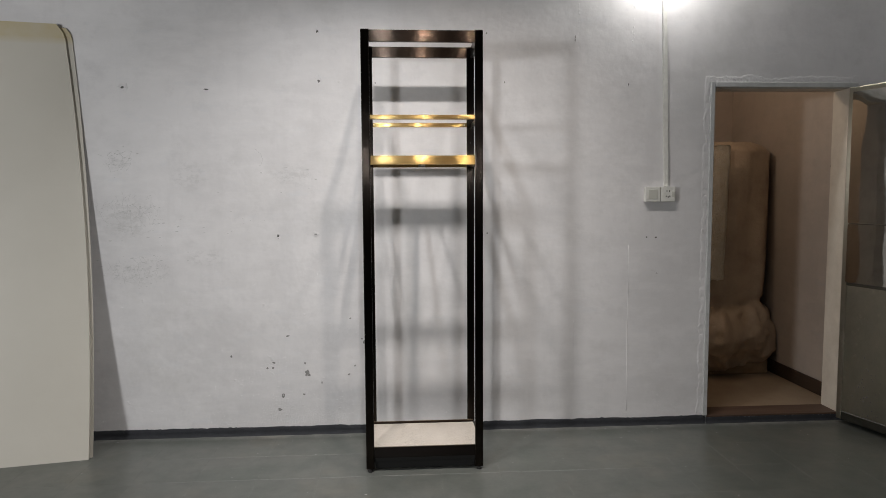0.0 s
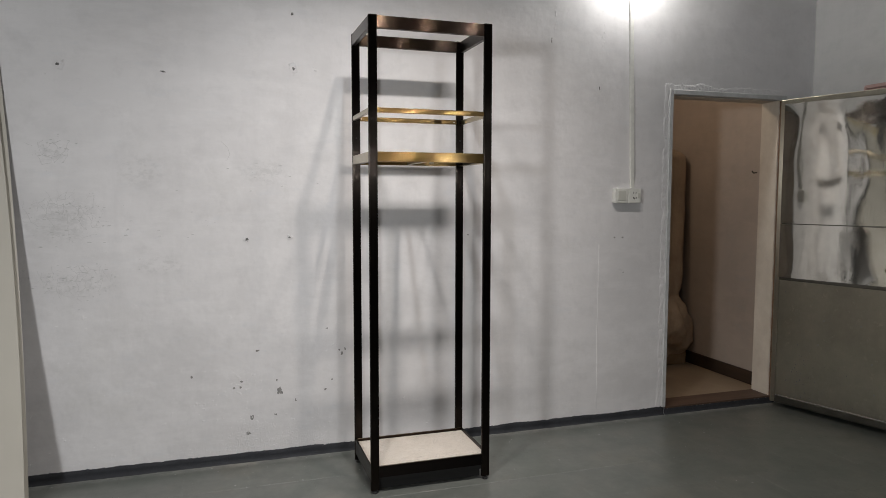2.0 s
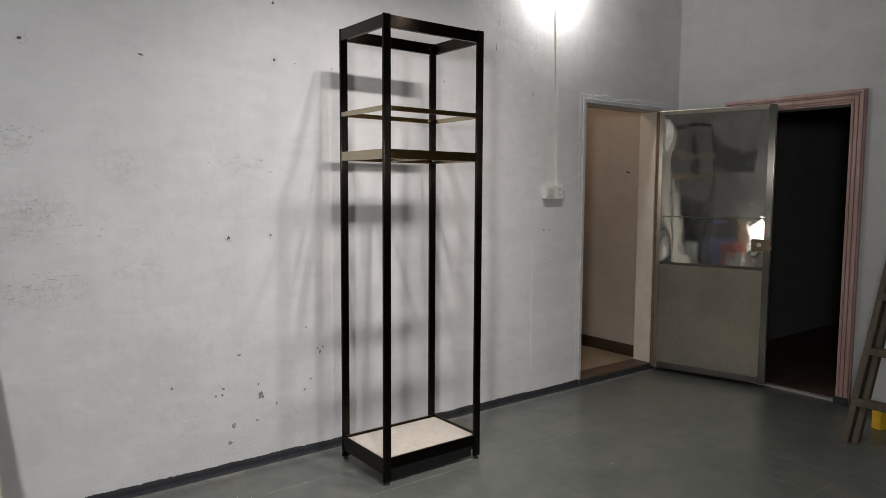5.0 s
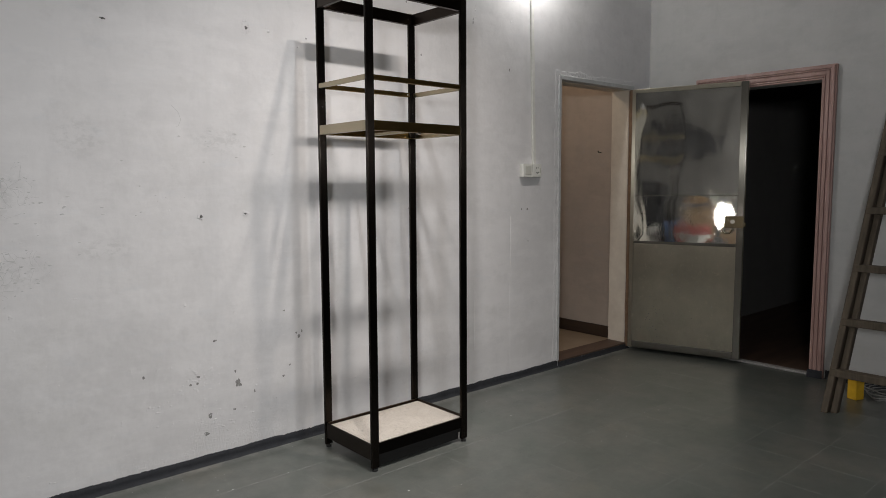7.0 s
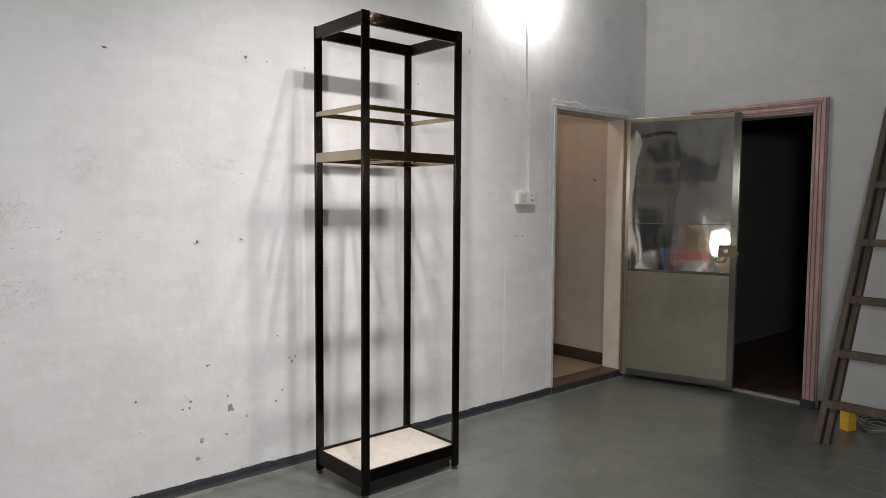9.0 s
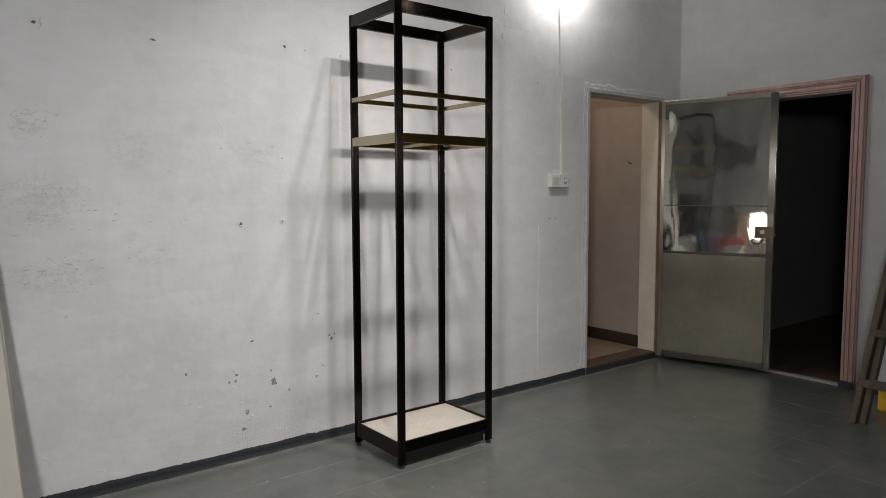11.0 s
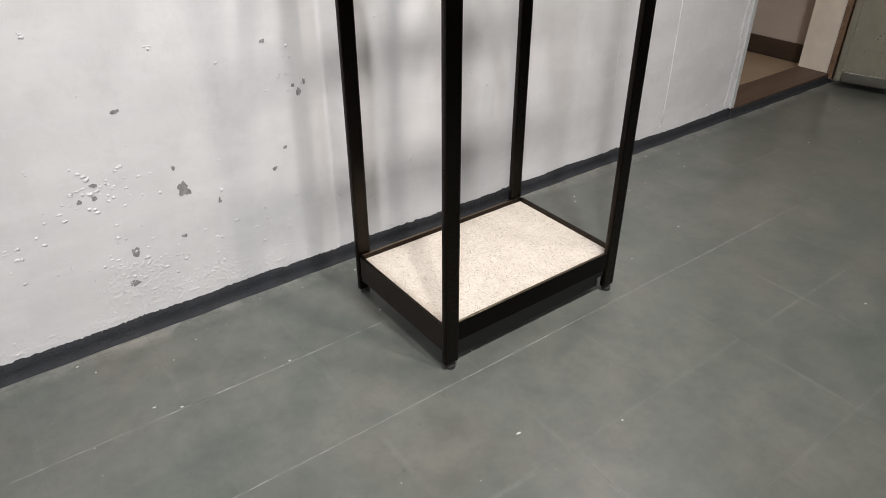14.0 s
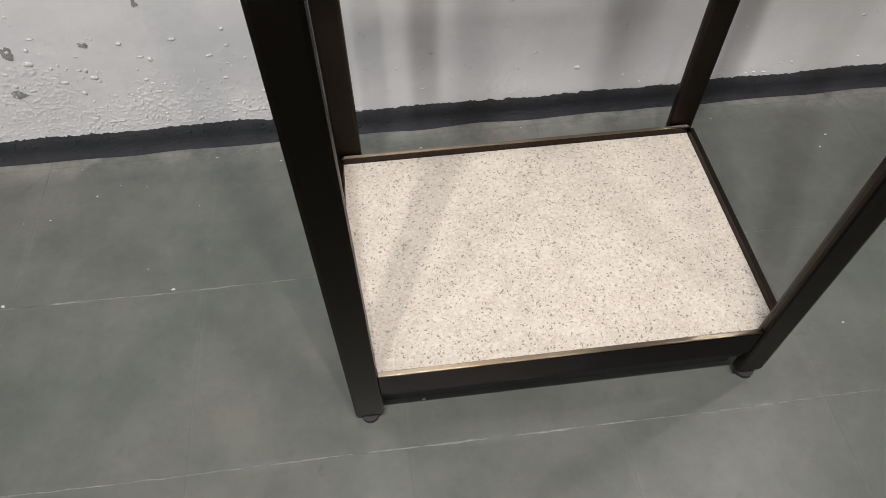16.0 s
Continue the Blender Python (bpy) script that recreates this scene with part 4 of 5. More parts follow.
part("stile", stile(-0.022, 0.014, 0.0, 0.062, 1.0), LADDER, lad)
part("stile", stile(-0.52, -0.484, 0.0, 0.062, 1.0), LADDER, lad)
part("back_stile", stile(-0.062, -0.028, 0.030, 0.05, 0.93), LADDER, lad)
part("back_stile", stile(-0.478, -0.444, 0.030, 0.05, 0.93), LADDER, lad)
for z in (0.222, 0.505, 0.812, 1.145, 1.488, 1.82):
    x = RUN * z / RISE
    part("rung", box_bm((x - 0.008, -0.53 + TAPER * z / RISE, z - 0.020), (x + 0.052, 0.010 - TAPER * z / RISE, z + 0.022), 0.005, 2), LADDER, lad)

yb = thing("yellow_box", "small bright yellow plastic box on the floor", "box", place=(2.72, 2.315, 0), turn=-20)
part("case", box_bm((-0.035, -0.03, 0.0), (0.035, 0.03, 0.125), 0.006, 2), YELLOW, yb)
part("lid", box_bm((-0.036, -0.031, 0.1255), (0.036, 0.031, 0.142), 0.004, 2), YELLOW, yb)
cb = thing("cable_coil", "loose tangle of pale grey cable on the floor", "cable", place=(2.85, 2.16, 0))
rng = random.Random(4)
for k in range(4):
    r, n = 0.09 + 0.02 * k, 34
    pts = [(r * math.cos(a) * (1 + 0.25 * math.sin(3 * a + k)) + rng.uniform(-0.006, 0.006), r * 1.2 * math.sin(a + 0.3 * k) + rng.uniform(-0.006, 0.006), 0.006 + 0.008 * k + 0.012 * (1 + math.sin(2 * a + k))) for a in (2 * math.pi * i / n for i in range(n))]
    part("cable_loop", tube(pts + [pts[0]], 0.004, 6), CABLE, cb, smooth=True)

# ---- wrapped things in the room behind ----
def draped(name, lo, hi, material, label, seed, crumple=0.04, flare=0.0):
    """A tall bundle under a loose sheet: a rounded block with folds."""
    t = thing(name, label, "bundle", place=((lo[0] + hi[0]) / 2, (lo[1] + hi[1]) / 2, lo[2]))
    bm = bmesh.new()
    hx, hy, h = (hi[0] - lo[0]) / 2, (hi[1] - lo[1]) / 2, hi[2] - lo[2]
    n, m = 130, 110
    rings = []
    for j in range(m + 1):
        v = j / m
        row = []
        for i in range(n):
            a = 2 * math.pi * i / n
            c, s = math.cos(a), math.sin(a)
            k = 1 / max(abs(c) ** 4 + abs(s) ** 4, 1e-6) ** 0.25
            fold = crumple * noise.noise((c * 2.2, s * 2.2, v * 5 + seed)) + crumple * 1.1 * (0.25 - abs(noise.noise((c * 3, s * 3, v * 6 + seed)))) + crumple * 0.7 * (0.25 - abs(noise.noise((c * 8, s * 8, v * 15 + seed))))
            wide = 1 + flare * max(0.0, 0.33 - v) * 2.2 * (1 + noise.noise((c * 2, s * 2, v * 8 + seed)))
            close = 1.0 if v < 0.97 else 1.0 - (v - 0.97) / 0.03 * 0.35
            row.append(bm.verts.new(((hx * k * c * wide + fold * c) * close, (hy * k * s * wide + fold * s) * close, h * v + (0.02 * noise.noise((c * 3, s * 3, seed)) if v > 0.9 else 0.0))))
        rings.append(row)
    for a, b in zip(rings, rings[1:]):
        for i in range(n):
            bm.faces.new((a[i], a[(i + 1) % n], b[(i + 1) % n], b[i]))
    bm.faces.new(rings[-1])
    bm.faces.new(rings[0][::-1])
    part("wrapping", bm, material, t, smooth=True)
    return t


def sheeted_bundle():
    """A tall slab under a slack sheet: soft long folds above, a tucked waist, a slumped skirt with a lifted hem."""
    t = thing("wrapped_bundle", "tall bundle under a slack tan plastic sheet", "bundle", place=(2.600, 5.33, LOW))
    bm = bmesh.new()
    hx, hy, h, n, m = 0.350, 0.29, 1.79, 150, 120
    rings = []
    for j in range(m + 1):
        v = j / m
        row = []
        for i in range(n):
            a = 2 * math.pi * i / n
            c, q = math.cos(a), math.sin(a)
            k = 1 / max(abs(c) ** 3.4 + abs(q) ** 3.4, 1e-6) ** (1 / 3.4)
            soft = 0.045 * noise.noise((c * 2.4, q * 2.4, v * 2.2)) + 0.010 * noise.noise((c * 6, q * 6, v * 5))
            low = max(0.0, min(1.0, (0.40 - v) / 0.12))
            crease = 0.085 * (0.22 - abs(noise.noise((c * 3.2 + v * 2, q * 3.2, v * 7 + 2)))) + 0.030 * (0.22 - abs(noise.noise((c * 8, q * 8, v * 18))))
            waist = -0.020 * max(0.0, 0.6 + c) * math.exp(-((v - 0.31 - 0.03 * noise.noise((c * 2, q * 2, 4))) / 0.022) ** 2)
            skirt = 0.12 * low * math.sin(math.pi * min(1.0, v / 0.30)) ** 0.7 * (0.7 + 0.6 * noise.noise((c * 1.7, q * 1.7, v * 4 + 9)))
            close = 1.0 if v < 0.955 else 1.0 - ((v - 0.955) / 0.045) ** 2 * 0.30
            out = soft + low * (crease + 0.4 * skirt) + waist + (skirt if q < 0 else 0.0)
            hem = max(0.0, 0.05 + 0.06 * c + 0.03 * noise.noise((c * 4, q * 4, 1))) * max(0.0, 1 - v / 0.15)
            x = min(0.365, (hx * k * c + out * c) * close)
            row.append(bm.verts.new((x, (hy * k * q + out * q) * close, h * v + hem + (0.03 * noise.noise((c * 2, q * 2, 5)) if v > 0.9 else 0.0))))
        rings.append(row)
    for a, b in zip(rings, rings[1:]):
        for i in range(n):
            bm.faces.new((a[i], a[(i + 1) % n], b[(i + 1) % n], b[i]))
    bm.faces.new(rings[-1])
    part("wrapping", bm, WRAP, t, smooth=True)
    part("crate", box_bm((-0.30, -0.27, 0.0), (0.33, 0.27, 0.30), 0.006), TAN_BOX, t, "cardboard foot under the sheet")
    return t


bundle = sheeted_bundle()
bm = bmesh.new()
n, rows = 12, []
for j in range(61):
    v = j / 60
    z = 0.75 + 1.00 * v
    rows.append([bm.verts.new((-0.32 + (0.225 + 0.022 * v) * i / n, -0.392 - 0.014 * noise.noise((i * 0.4, z * 3, 1)) + 0.05 * (i / n - 0.5) ** 2, z + 0.012 * noise.noise((i * 0.7, 3, z)))) for i in range(n + 1)])
for a, b in zip(rows, rows[1:]):
    for i in range(n):
        bm.faces.new((a[i], a[i + 1], b[i + 1], b[i]))
bmesh.ops.solidify(bm, geom=bm.faces[:], thickness=0.010)
part("bubble_strip", bm, BUBBLE, bundle, "shiny strip of bubble wrap", smooth=True)
hook = thing("wall_hook", "small dark metal hook on the wall", "hook", place=(IX1, 4.40, 1.57))
part("stem", tube([(0, 0, 0), (-0.03, 0, -0.004), (-0.045, 0, 0.012)], 0.004), RUBBER, hook)

# ---- the dim far side of the room ----
wl = thing("work_lamp", "round glowing work lamp on a dark stand", "lamp", place=(-4.0, 2.30, 0))
part("lamp_head", disc(bmesh.new(), (-0.05, 0, 0.78), 0.16, 0.09, "x", 32, 0.12), RUBBER, wl)
part("lamp_face", disc(bmesh.new(), (0.0, 0, 0.78), 0.145, 0.008, "x", 32), LAMP_FACE, wl, "round glowing lamp face")
part("stand_pole", tube([(-0.08, 0, 0.0), (-0.08, 0, 0.78)], 0.014, 10), RUBBER, wl)
part("stand_base", disc(bmesh.new(), (-0.08, 0, 0.012), 0.13, 0.024, "z", 24), RUBBER, wl)
# guessed shapes, added to fill the steel door's reflections
draped("covered_stack", (-5.0, 3.15, 0.0), (-4.4, 3.75, 1.35), DARK_CLOTH, "dark cloth shape added for the door's reflection", 5.0, 0.05, 0.2)
bag = draped("cloth_bag", (-4.15, 2.62, 0.0), (-3.80, 2.98, 0.62), RED_CLOTH, "slumped red cloth bag on the floor", 6.0, 0.06, 0.3)
panel = thing("dark_wall_board", "dark board standing in for a dark reflected rectangle", "board", place=(WEST, 2.72, 1.98))
part("board", box_bm((0.0, -0.55, -0.26), (0.02, 0.55, 0.26), 0.003), DARK_CLOTH, panel)
part("frame_bar", box_bm((0.0, -0.58, 0.262), (0.03, 0.58, 0.29), 0.003), RUBBER, panel)
part("frame_bar", box_bm((0.0, -0.58, -0.29), (0.03, 0.58, -0.262), 0.003), RUBBER, panel)

# ---- stands and spot housings added round the unseen lamps ----
def added_lamp_stand(x, y, top):
    t = thing("added_lamp_stand", "added black stand under an unseen fill lamp", "lamp", "work lamps", place=(x, y, 0))
    part("foot", disc(bmesh.new(), (0, 0, 0.012), 0.16, 0.024, "z", 28), RUBBER, t)
    part("pole", tube([(0, 0, 0.02), (0, 0, top)], 0.012, 10), RUBBER, t)
    part("socket", disc(bmesh.new(), (0, 0, top + 0.02), 0.03, 0.05, "z", 18), RUBBER, t)


added_lamp_stand(-3.0, 0.1, 1.49)
added_lamp_stand(1.85, -1.0, 2.17)
for spot_x in (-0.40, -0.02, 0.27, 0.60, 0.93):
    t = thing("ceiling_spot", "small black ceiling spot", "lamp", "row of ceiling spots", place=(spot_x, 2.62, TOP))
    part("mount", disc(bmesh.new(), (0, 0, -0.008), 0.035, 0.016, "z", 18), RUBBER, t)
    part("body", disc(bmesh.new(), (0, 0, -0.095), 0.045, 0.15, "z", 20, 0.04), RUBBER, t)

# ---- small things beside the work lamp ----
# plain boxes standing in for unclear colours in the door's reflection
for x, y, w, d, h, mt, lab in ((-4.25, 3.02, 0.16, 0.14, 0.66, BLUE_BOX, "blue plastic box standing on the floor"), (-4.30, 2.02, 0.20, 0.16, 0.52, TAN_BOX, "tan cardboard box standing on the floor"), (-3.72, 2.78, 0.10, 0.12, 0.46, PLASTIC, "white plastic box standing on the floor"),
                               (-4.64, 2.60, 0.20, 0.17, 0.92, TAN_BOX, "tall tan cardboard box standing on the floor"), (-4.02, 3.40, 0.11, 0.09, 0.58, PLASTIC, "narrow white plastic box standing on the floor")):
    t = thing("storage_box", lab, "box", "boxes beside the lamp", place=(x, y, 0), turn=x * 40)
    part("case", box_bm((-w, -d, 0), (w, d, h - 0.03), 0.006, 2), mt, t)
    part("lid", box_bm((-w - 0.004, -d - 0.004, h - 0.029), (w + 0.004, d + 0.004, h), 0.004, 2), mt, t)

# ---- wear on the painted wall ----
rng = random.Random(12)
spots = []
for k in range(620):                       # scattered blisters, thicker towards the floor and left of the rack
    x, z = rng.uniform(-1.7, 1.9), min(2.4, rng.expovariate(2.6) + 0.08)
    if x > 0.5 and rng.random() < 0.6:
        continue
    s = 0.0007 + 0.0036 * rng.random() ** 4
    for _k in range(rng.choice((1, 1, 1, 2, 4))):
        q = s * rng.uniform(0.5, 1.0)
        spots.append((x + rng.gauss(0, 1.5 * s), WY, z + rng.gauss(0, 1.5 * s), q * rng.uniform(0.8, 2.0), q * 0.40, q * rng.uniform(0.6, 1.3)))
for cx, cz, n, spread in ((-0.64, 0.42, 150, 0.055), (-0.16, 0.60, 40, 0.05), (-0.86, 0.32, 40, 0.03), (0.30, 0.25, 14, 0.06), (-0.60, 0.24, 60, 0.07), (-0.45, 0.18, 70, 0.12), (-0.25, 0.15, 40, 0.10), (0.95, 0.11, 50, 0.2), (1.6, 0.16, 90, 0.15)):
    for k in range(n):
        s = 0.0006 + 0.0036 * rng.random() ** 4
        spots.append((rng.gauss(cx, spread), WY, max(0.076, rng.gauss(cz, spread * 0.6)), s * rng.uniform(0.8, 2.0), s * 0.42, s * rng.uniform(0.6, 1.1)))
for k in range(2600):                     # crumbs over the skirting
    x = rng.choice((rng.uniform(-1.65, 1.9), rng.gauss(-0.60, 0.30), rng.gauss(-0.35, 0.20), rng.gauss(-0.70, 0.22), rng.gauss(1.55, 0.18)))
    z = 0.050 + rng.expovariate(22 if x < 0.3 else 45)
    if z > 0.34 or x > 1.9 or x < -1.6 or noise.noise((x * 4, z * 4, 6.0)) < -0.15:
        continue
    s = 0.0005 + 0.0018 * rng.random() ** 3
    spots.append((x, WY, z, s * rng.uniform(0.8, 1.3), s * 0.85, s * rng.uniform(0.7, 1.2)))
lumps("paint_blisters", spots, WALL, wall_n, "small paint blisters")
spots = []
for k in range(520):                      # grit under the black paint
    x = rng.choice((rng.uniform(-1.6, 1.9), rng.gauss(-0.5, 0.4)))
    if x > DX0 - 0.03:
        continue
    s = 0.0007 + 0.0022 * rng.random() ** 3
    spots.append((x, WY - 0.0022, rng.uniform(0.008, 0.042), s * rng.uniform(0.8, 1.5), s * 0.6, s))
lumps("paint_grit", spots, STRIP, wall_n, "grit under the black paint strip")


def sickness(x, z):
    """How far damp has loosened the plaster, 0 to 1: worst over the skirting."""
    k = 0.55 + 0.9 * noise.noise((x * 2.3, z * 1.2, 3.0)) + 0.5 * noise.noise((x * 7, z * 7, 9.0))
    k += 1.1 * math.exp(-((x + 0.50) / 0.34) ** 2) + 0.45 * math.exp(-((x - 1.55) / 0.35) ** 2)
    k -= (z - 0.05) * 7.5 - 1.2 * math.exp(-(((x + 0.62) / 0.07) ** 2 + ((z - 0.17) / 0.05) ** 2))
    return max(0.0, min(1.0, k))


def crumb_depth(x, z):
    a, b = noise.noise((x * 42, z * 42, 7.0)), noise.noise((x * 115, z * 115, 5.0))
    c, d = noise.noise((x * 260, z * 260, 1.0)), noise.noise((x * 17, z * 17, 2.0))
    lump = 0.0008 * max(0.0, a + 0.25 * d) + 0.0020 * max(0.0, b + 0.3 * a - 0.1) + 0.0024 * max(-0.1, c - 0.05) - 0.0016 * max(0.0, -b - 0.25)
    return 0.0014 + sickness(x, z) * (0.0009 + 0.75 * lump)


relief("crumbled_plaster", -1.15, -0.05, 0.06, 0.30, 0.0016, crumb_depth, WALL, "swollen crumbling plaster above the skirting")
relief("crumbled_plaster", -0.05, 1.90, 0.06, 0.24, 0.0036, crumb_depth, WALL, "swollen crumbling plaster above the skirting")
relief("crumbled_plaster", -1.62, -1.15, 0.06, 0.26, 0.0036, crumb_depth, WALL, "swollen crumbling plaster above the skirting")


def flake(x, z, w, h, material, name, label, seed, lift=0.0007):
    """A ragged patch where the paint has come away."""
    r = random.Random(seed)
    bm = bmesh.new()
    n = 26
    ring_a, ring_b = [], []
    for k in range(n):
        a = 2 * math.pi * k / n
        q = 0.80 + 0.55 * noise.noise((math.cos(a) * 1.3 + seed, math.sin(a) * 1.3, 0.5)) + r.uniform(-0.10, 0.10)
        p = (x + w / 2 * q * math.cos(a), z + h / 2 * q * math.sin(a))
        ring_a.append(bm.verts.new((p[0], WY - lift, p[1])))
        ring_b.append(bm.verts.new((p[0], WY + 0.003, p[1])))
    bm.faces.new(ring_a)
    for k in range(n):
        bm.faces.new((ring_a[k], ring_b[k], ring_b[(k + 1) % n], ring_a[(k + 1) % n]))
    bmesh.ops.recalc_face_normals(bm, faces=bm.faces[:])
    return part(name, bm, material, wall_n, label)


for k, (x, z, w, h) in enumerate(((-0.461, 0.365, 0.036, 0.048), (-0.607, 0.234, 0.026, 0.034), (-0.379, 0.309, 0.013, 0.018), (-0.485, 0.240, 0.018, 0.012), (-0.694, 0.401, 0.014, 0.012), (-0.661, 0.401, 0.016, 0.012),
                                  (-0.570, 0.589, 0.020, 0.012), (-0.129, 0.543, 0.016, 0.024), (-0.111, 0.568, 0.010, 0.018), (-0.142, 0.564, 0.010, 0.014), (-0.221, 0.353, 0.016, 0.014), (-0.185, 0.404, 0.014, 0.012),
                                  (-0.655, 0.430, 0.020, 0.012), (-0.476, 0.425, 0.010, 0.014), (-0.626, 0.152, 0.030, 0.020), (-0.898, 0.474, 0.014, 0.018), (-0.207, 0.687, 0.018, 0.012), (1.62, 0.93, 0.012, 0.008))):
    flake(x, z, w, h, CHIP, "paint_chip", "grey patch of bare plaster", 100 + k)
for k, (x, z, w, h) in enumerate(((-0.614, 1.173, 0.020, 0.024), (-0.398, 1.181, 0.018, 0.010), (-1.450, 2.012, 0.018, 0.018), (-0.992, 2.003, 0.034, 0.010), (-0.363, 2.053, 0.020, 0.018), (-0.367, 2.33, 0.016, 0.026),
                                  (1.553, 1.147, 0.013, 0.013), (1.611, 1.146, 0.014, 0.012), (0.595, 2.328, 0.012, 0.010), (1.11, 2.30, 0.006, 0.05), (1.43, 2.04, 0.008, 0.02), (0.70, 2.05, 0.010, 0.012), (-0.045, 2.042, 0.010, 0.010),
                                  (0.597, 1.178, 0.010, 0.012))):
    flake(x, z, w, h, DARKCHIP, "nail_hole", "dark nail hole with chipped rim", 300 + k)
rng = random.Random(77)
spots = []
for cx, cz, r in ((-1.450, 2.012, 0.026), (-0.363, 2.053, 0.030), (-0.614, 1.173, 0.016), (-0.398, 1.181, 0.014), (-0.367, 2.33, 0.020)):
    for k in range(22):
        a, q = rng.uniform(0, 6.283), r * rng.uniform(0.5, 1.1)
        s = rng.uniform(0.0015, 0.0045)
        spots.append((cx + q * math.cos(a), WY, cz + q * math.sin(a), s * rng.uniform(0.8, 1.6), s * 0.4, s))
lumps("chipped_rims", spots, WALL, wall_n, "crumbled rims of old nail holes")


def crack_net(cx, cz, w, h, cell, keep, seed):
    """Fine map cracks: the joints of an uneven net, some left out."""
    r = random.Random(seed)
    bm = bmesh.new()
    nx, nz = max(2, int(w / cell)), max(2, int(h / cell))
    pts = {(i, j): (cx - w / 2 + (i + (j % 2) * 0.5) * cell + r.uniform(-0.38, 0.38) * cell, cz - h / 2 + j * cell + r.uniform(-0.38, 0.38) * cell) for i in range(nx + 1) for j in range(nz + 1)}
    for (i, j), p in pts.items():
        for q in ((i + 1, j), (i, j + 1), (i - 1 + 2 * (j % 2), j + 1)):
            if q not in pts or r.random() > keep:
                continue
            o = pts[q]
            mid = ((p[0] + o[0]) / 2 + r.uniform(-0.2, 0.2) * cell, (p[1] + o[1]) / 2 + r.uniform(-0.2, 0.2) * cell)
            fade = max(0.0, 1 - ((p[0] - cx) / w * 1.9) ** 2 - ((p[1] - cz) / h * 1.9) ** 2)
            if fade < 0.1:
                continue
            t = r.uniform(0.0003, 0.0008) * (0.4 + fade)
            for a, b in ((p, mid), (mid, o)):
                d = Vector((b[0] - a[0], b[1] - a[1]))
                if d.length < 1e-4:
                    continue
                s = Vector((-d.y, d.x)).normalized() * t
                bm.faces.new([bm.verts.new((u[0], WY - 0.0006, u[1])) for u in ((a[0] + s.x, a[1] + s.y), (a[0] - s.x, a[1] - s.y), (b[0] - s.x, b[1] - s.y), (b[0] + s.x, b[1] + s.y))])
    return part("crack_net", bm, CRACK, wall_n, "fine map cracks in the paint", kind="stuff")


crack_net(-1.49, 1.60, 0.20, 0.16, 0.034, 0.5, 1)
crack_net(-1.46, 1.30, 0.36, 0.26, 0.036, 0.55, 2)
crack_net(-1.42, 0.98, 0.36, 0.18, 0.024, 0.40, 3)
crack_net(-0.72, 1.62, 0.14, 0.12, 0.060, 0.5, 4)

# flaked grey patches
rng = random.Random(19)
spots = []
for cx, cz, w, h, n in ((-1.46, 1.28, 0.13, 0.07, 70), (-1.42, 0.97, 0.12, 0.045, 60), (-1.48, 1.60, 0.05, 0.04, 22), (-0.50, 1.50, 0.10, 0.06, 14), (-1.05, 1.25, 0.2, 0.2, 14)):
    for k in range(n):
        s = rng.uniform(0.0012, 0.0048)
        spots.append((rng.gauss(cx, w), WY, rng.gauss(cz, h), s * rng.uniform(1.0, 2.2), 0.0009, s * rng.uniform(0.4, 0.8)))
lumps("flaked_patches", spots, CRACK, wall_n, "grey flaked spots in the paint")

# long runs of paint
def paint_run(x, z0, z1, w, seed):
    pts = [(x + 0.004 * noise.noise((z0 + (z1 - z0) * k / 20 * 3, seed, 0)), WY, z0 + (z1 - z0) * k / 20) for k in range(21)]
    return part("paint_run", tube(pts, w, 6), WALL, wall_n, "thin run of dried paint", smooth=True)


paint_run(1.447, 0.09, 1.10, 0.0022, 1)
rng = random.Random(63)
spots = []
for x, z0, z1, n in ((1.452, 2.25, 2.9, 34), (1.13, 2.20, 2.9, 40)):
    for k in range(n):
        z = z0 + (z1 - z0) * rng.random() ** 0.8
        s = rng.uniform(0.0012, 0.0035)
        spots.append((x + rng.gauss(0, 0.003), WY, z, s * 0.7, s * 0.5, s * rng.uniform(1.0, 3.5)))
lumps("paint_drips", spots, WALL, wall_n, "dried drips of paint in lines")
paint_run(1.12, 0.25, 0.65, 0.0016, 4)

# ---- painted floor tiles ----
TX, TY, GAP = 0.305, 0.305, 0.0008


def tile_mesh():
    bm = bmesh.new()
    hx, hy = (TX - GAP) / 2, (TY - GAP) / 2
    e = 0.0003
    low = [bm.verts.new((sx * hx, sy * hy, -0.00055)) for sx, sy in ((-1, -1), (1, -1), (1, 1), (-1, 1))]
    mid = [bm.verts.new((sx * hx, sy * hy, -0.0003)) for sx, sy in ((-1, -1), (1, -1), (1, 1), (-1, 1))]
    top = [bm.verts.new((sx * (hx - e), sy * (hy - e), 0.0)) for sx, sy in ((-1, -1), (1, -1), (1, 1), (-1, 1))]
    bm.faces.new(top)
    for a, b in ((low, mid), (mid, top)):
        for i in range(4):
            bm.faces.new((a[i], a[(i + 1) % 4], b[(i + 1) % 4], b[i]))
    return mesh_of("floor_tile", bm, FLOOR)


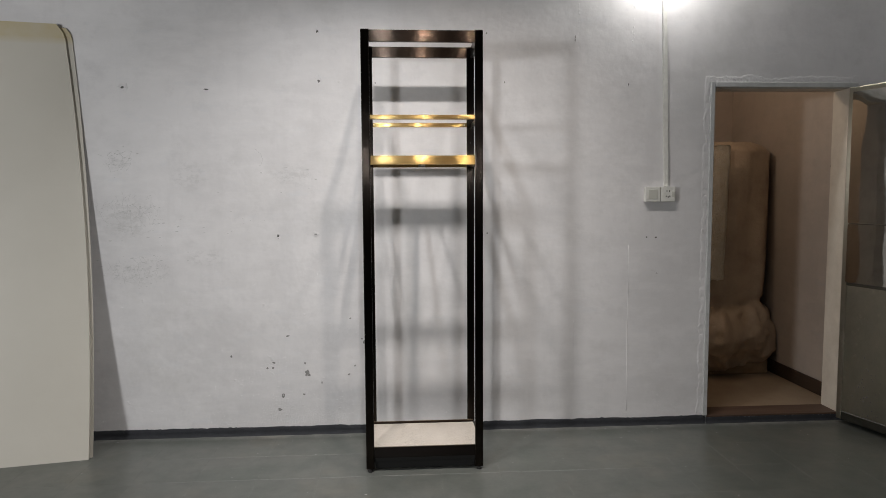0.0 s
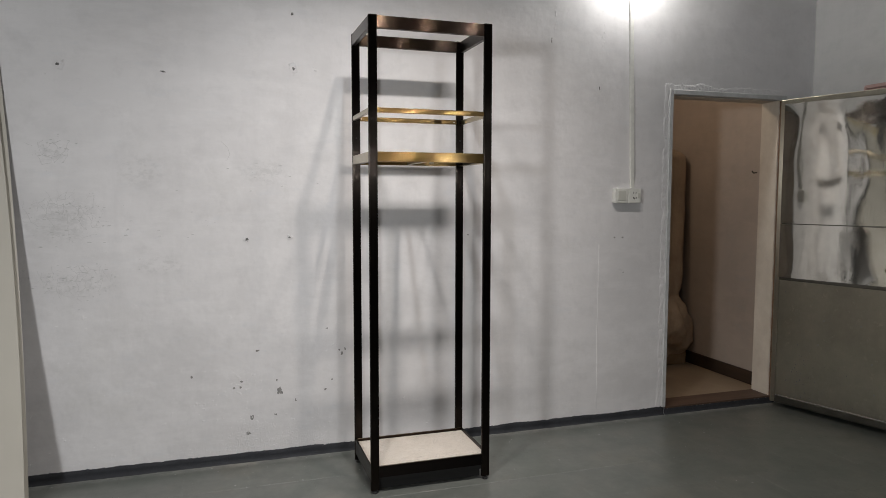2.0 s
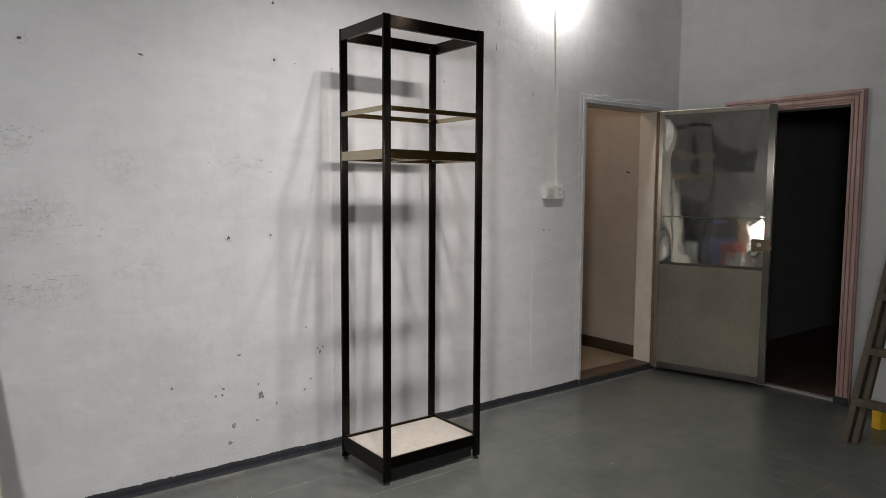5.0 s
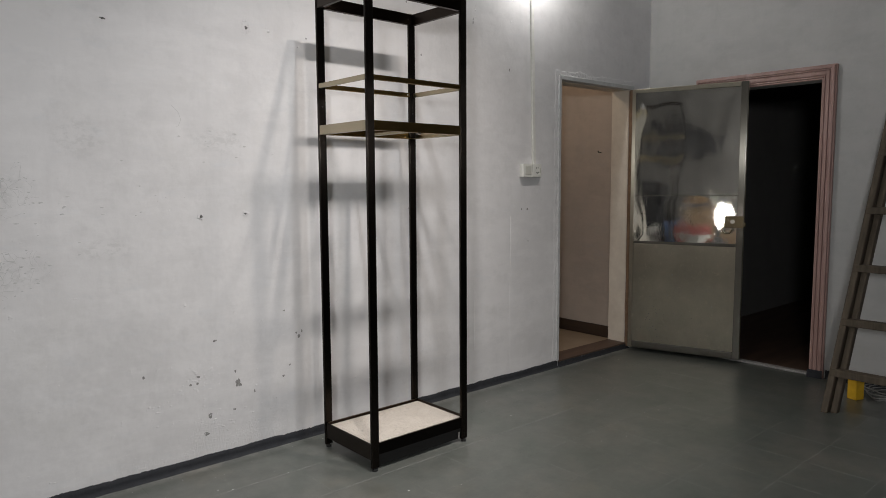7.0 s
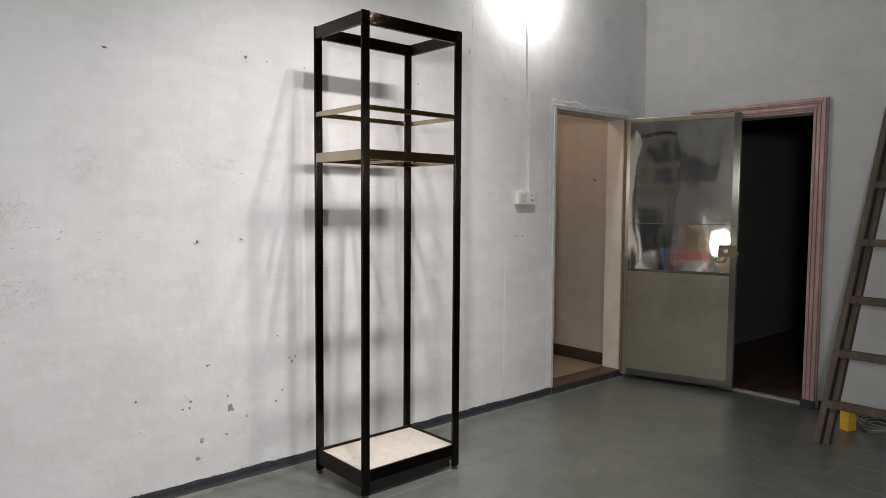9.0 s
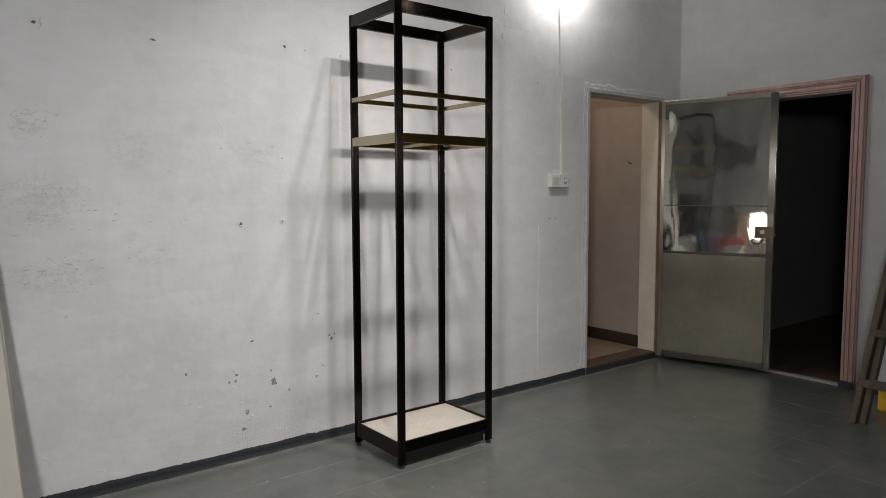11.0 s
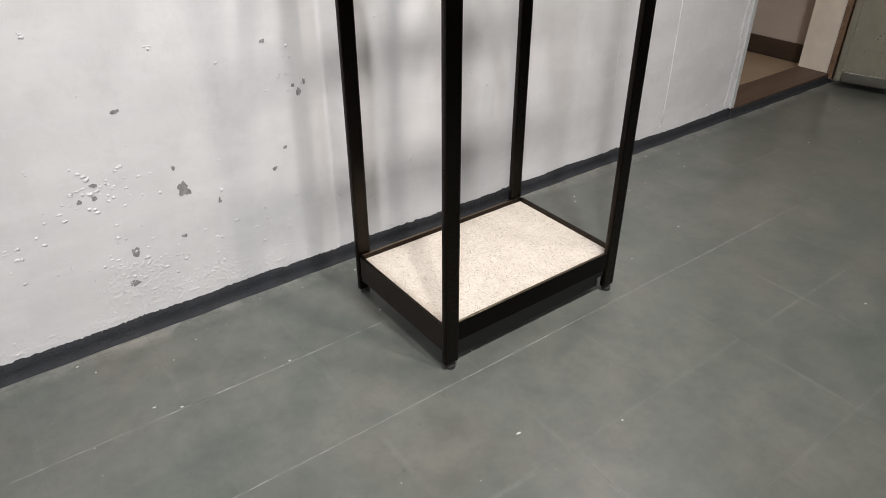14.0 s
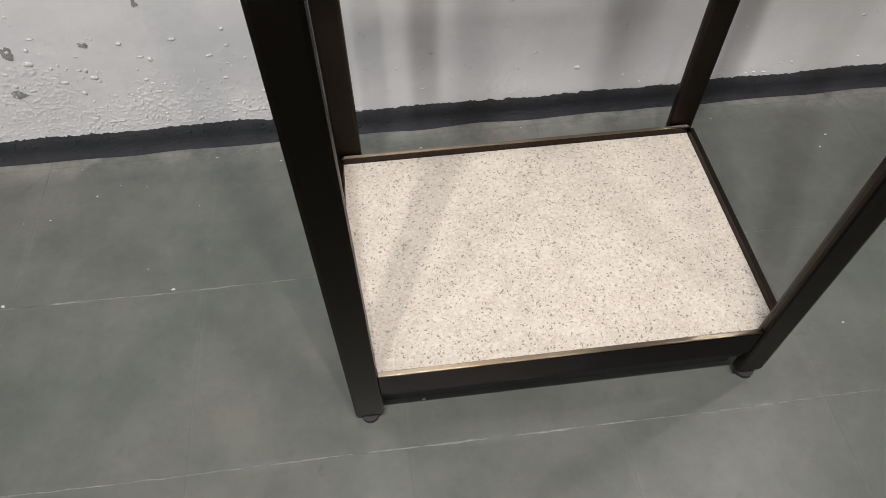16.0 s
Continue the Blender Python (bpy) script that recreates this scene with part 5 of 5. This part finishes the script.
TILE = tile_mesh()
rest_v, rest_f = [], []
tv = [v.co[:] for v in TILE.vertices]
tf = [tuple(p.vertices) for p in TILE.polygons]
rng = random.Random(8)
for i in range(-19, 10):
    for j in range(-35, 3):
        cx, cy = 0.278 + TX * (i + 0.5), 3.356 + TY * (j + 0.5)
        if cx + TX / 2 > RX + 0.001 and cx - TX / 2 > RX - 0.05:
            continue
        sx = min(1.0, (RX - 0.001 - (cx - TX / 2)) / TX)
        near = -1.95 < cx < 2.75 and 1.2 < cy
        if cy + TY / 2 > WY + 0.001:
            sy = (WY - 0.001 - (cy - TY / 2)) / TY
            if sy < 0.05:
                continue
        else:
            sy = 1.0
        px, py = cx - TX / 2 * (1 - sx), cy - TY / 2 * (1 - sy)
        drop = rng.uniform(-0.00008, 0.0)
        if near:
            ob = new("tile", TILE)
            ob.parent = floor
            ob.matrix_local = Matrix.Translation((px, py, drop)) @ Matrix.Diagonal((sx, sy, 1, 1))
        else:
            n = len(rest_v)
            rest_v += [(px + x * sx, py + y * sy, z + drop) for x, y, z in tv]
            rest_f += [tuple(k + n for k in f) for f in tf]
me = bpy.data.meshes.new("tile_field")
me.from_pydata(rest_v, [], rest_f)
me.materials.append(FLOOR.m)
field = new("tile_field", me)
field.parent = floor
tagged(field, "the farther painted floor tiles", kind="stuff")

# paint ridge left along one joint
def paint_ridge(x0, x1, y, seed):
    bm = bmesh.new()
    n = int((x1 - x0) / 0.003)
    rows = []
    for k in range(n + 1):
        x = x0 + (x1 - x0) * k / n
        w = max(0.0, 0.0011 + 0.0026 * noise.noise((x * 14, seed, 0)) + 0.0012 * noise.noise((x * 70, seed, 3)))
        h = 0.0003 + 0.30 * w
        yy = y + 0.0025 * noise.noise((x * 4, seed, 6)) + 0.0012 * noise.noise((x * 40, seed, 8))
        rows.append([bm.verts.new((x, yy + o * w, z)) for o, z in ((-1.0, -0.0004), (-0.4, h), (0.4, h), (1.0, -0.0004))])
    for a, b in zip(rows, rows[1:]):
        for i in range(3):
            bm.faces.new((a[i], b[i], b[i + 1], a[i + 1]))
    part("paint_ridge", bm, RIDGE, floor, "thin raised ridge of old paint along a joint", smooth=True)


paint_ridge(-1.1, 1.3, 3.3565, 1)
paint_ridge(-1.0, -0.12, 3.6610, 5)

rng = random.Random(21)
spots = []
for k in range(130):
    x, y = rng.uniform(-1.7, 2.6), rng.uniform(1.4, 3.96)
    if rng.random() < 0.45:
        y = WY - abs(rng.gauss(0, 0.16)) - 0.03
    s = 0.0006 + 0.0022 * rng.random() ** 2
    spots.append((x, y, 0.0, s * rng.uniform(0.8, 2.2), s, 0.0007))
lumps("paint_flecks", spots, PAINT_FLECK, floor, "white paint flecks and crumbs on the floor")
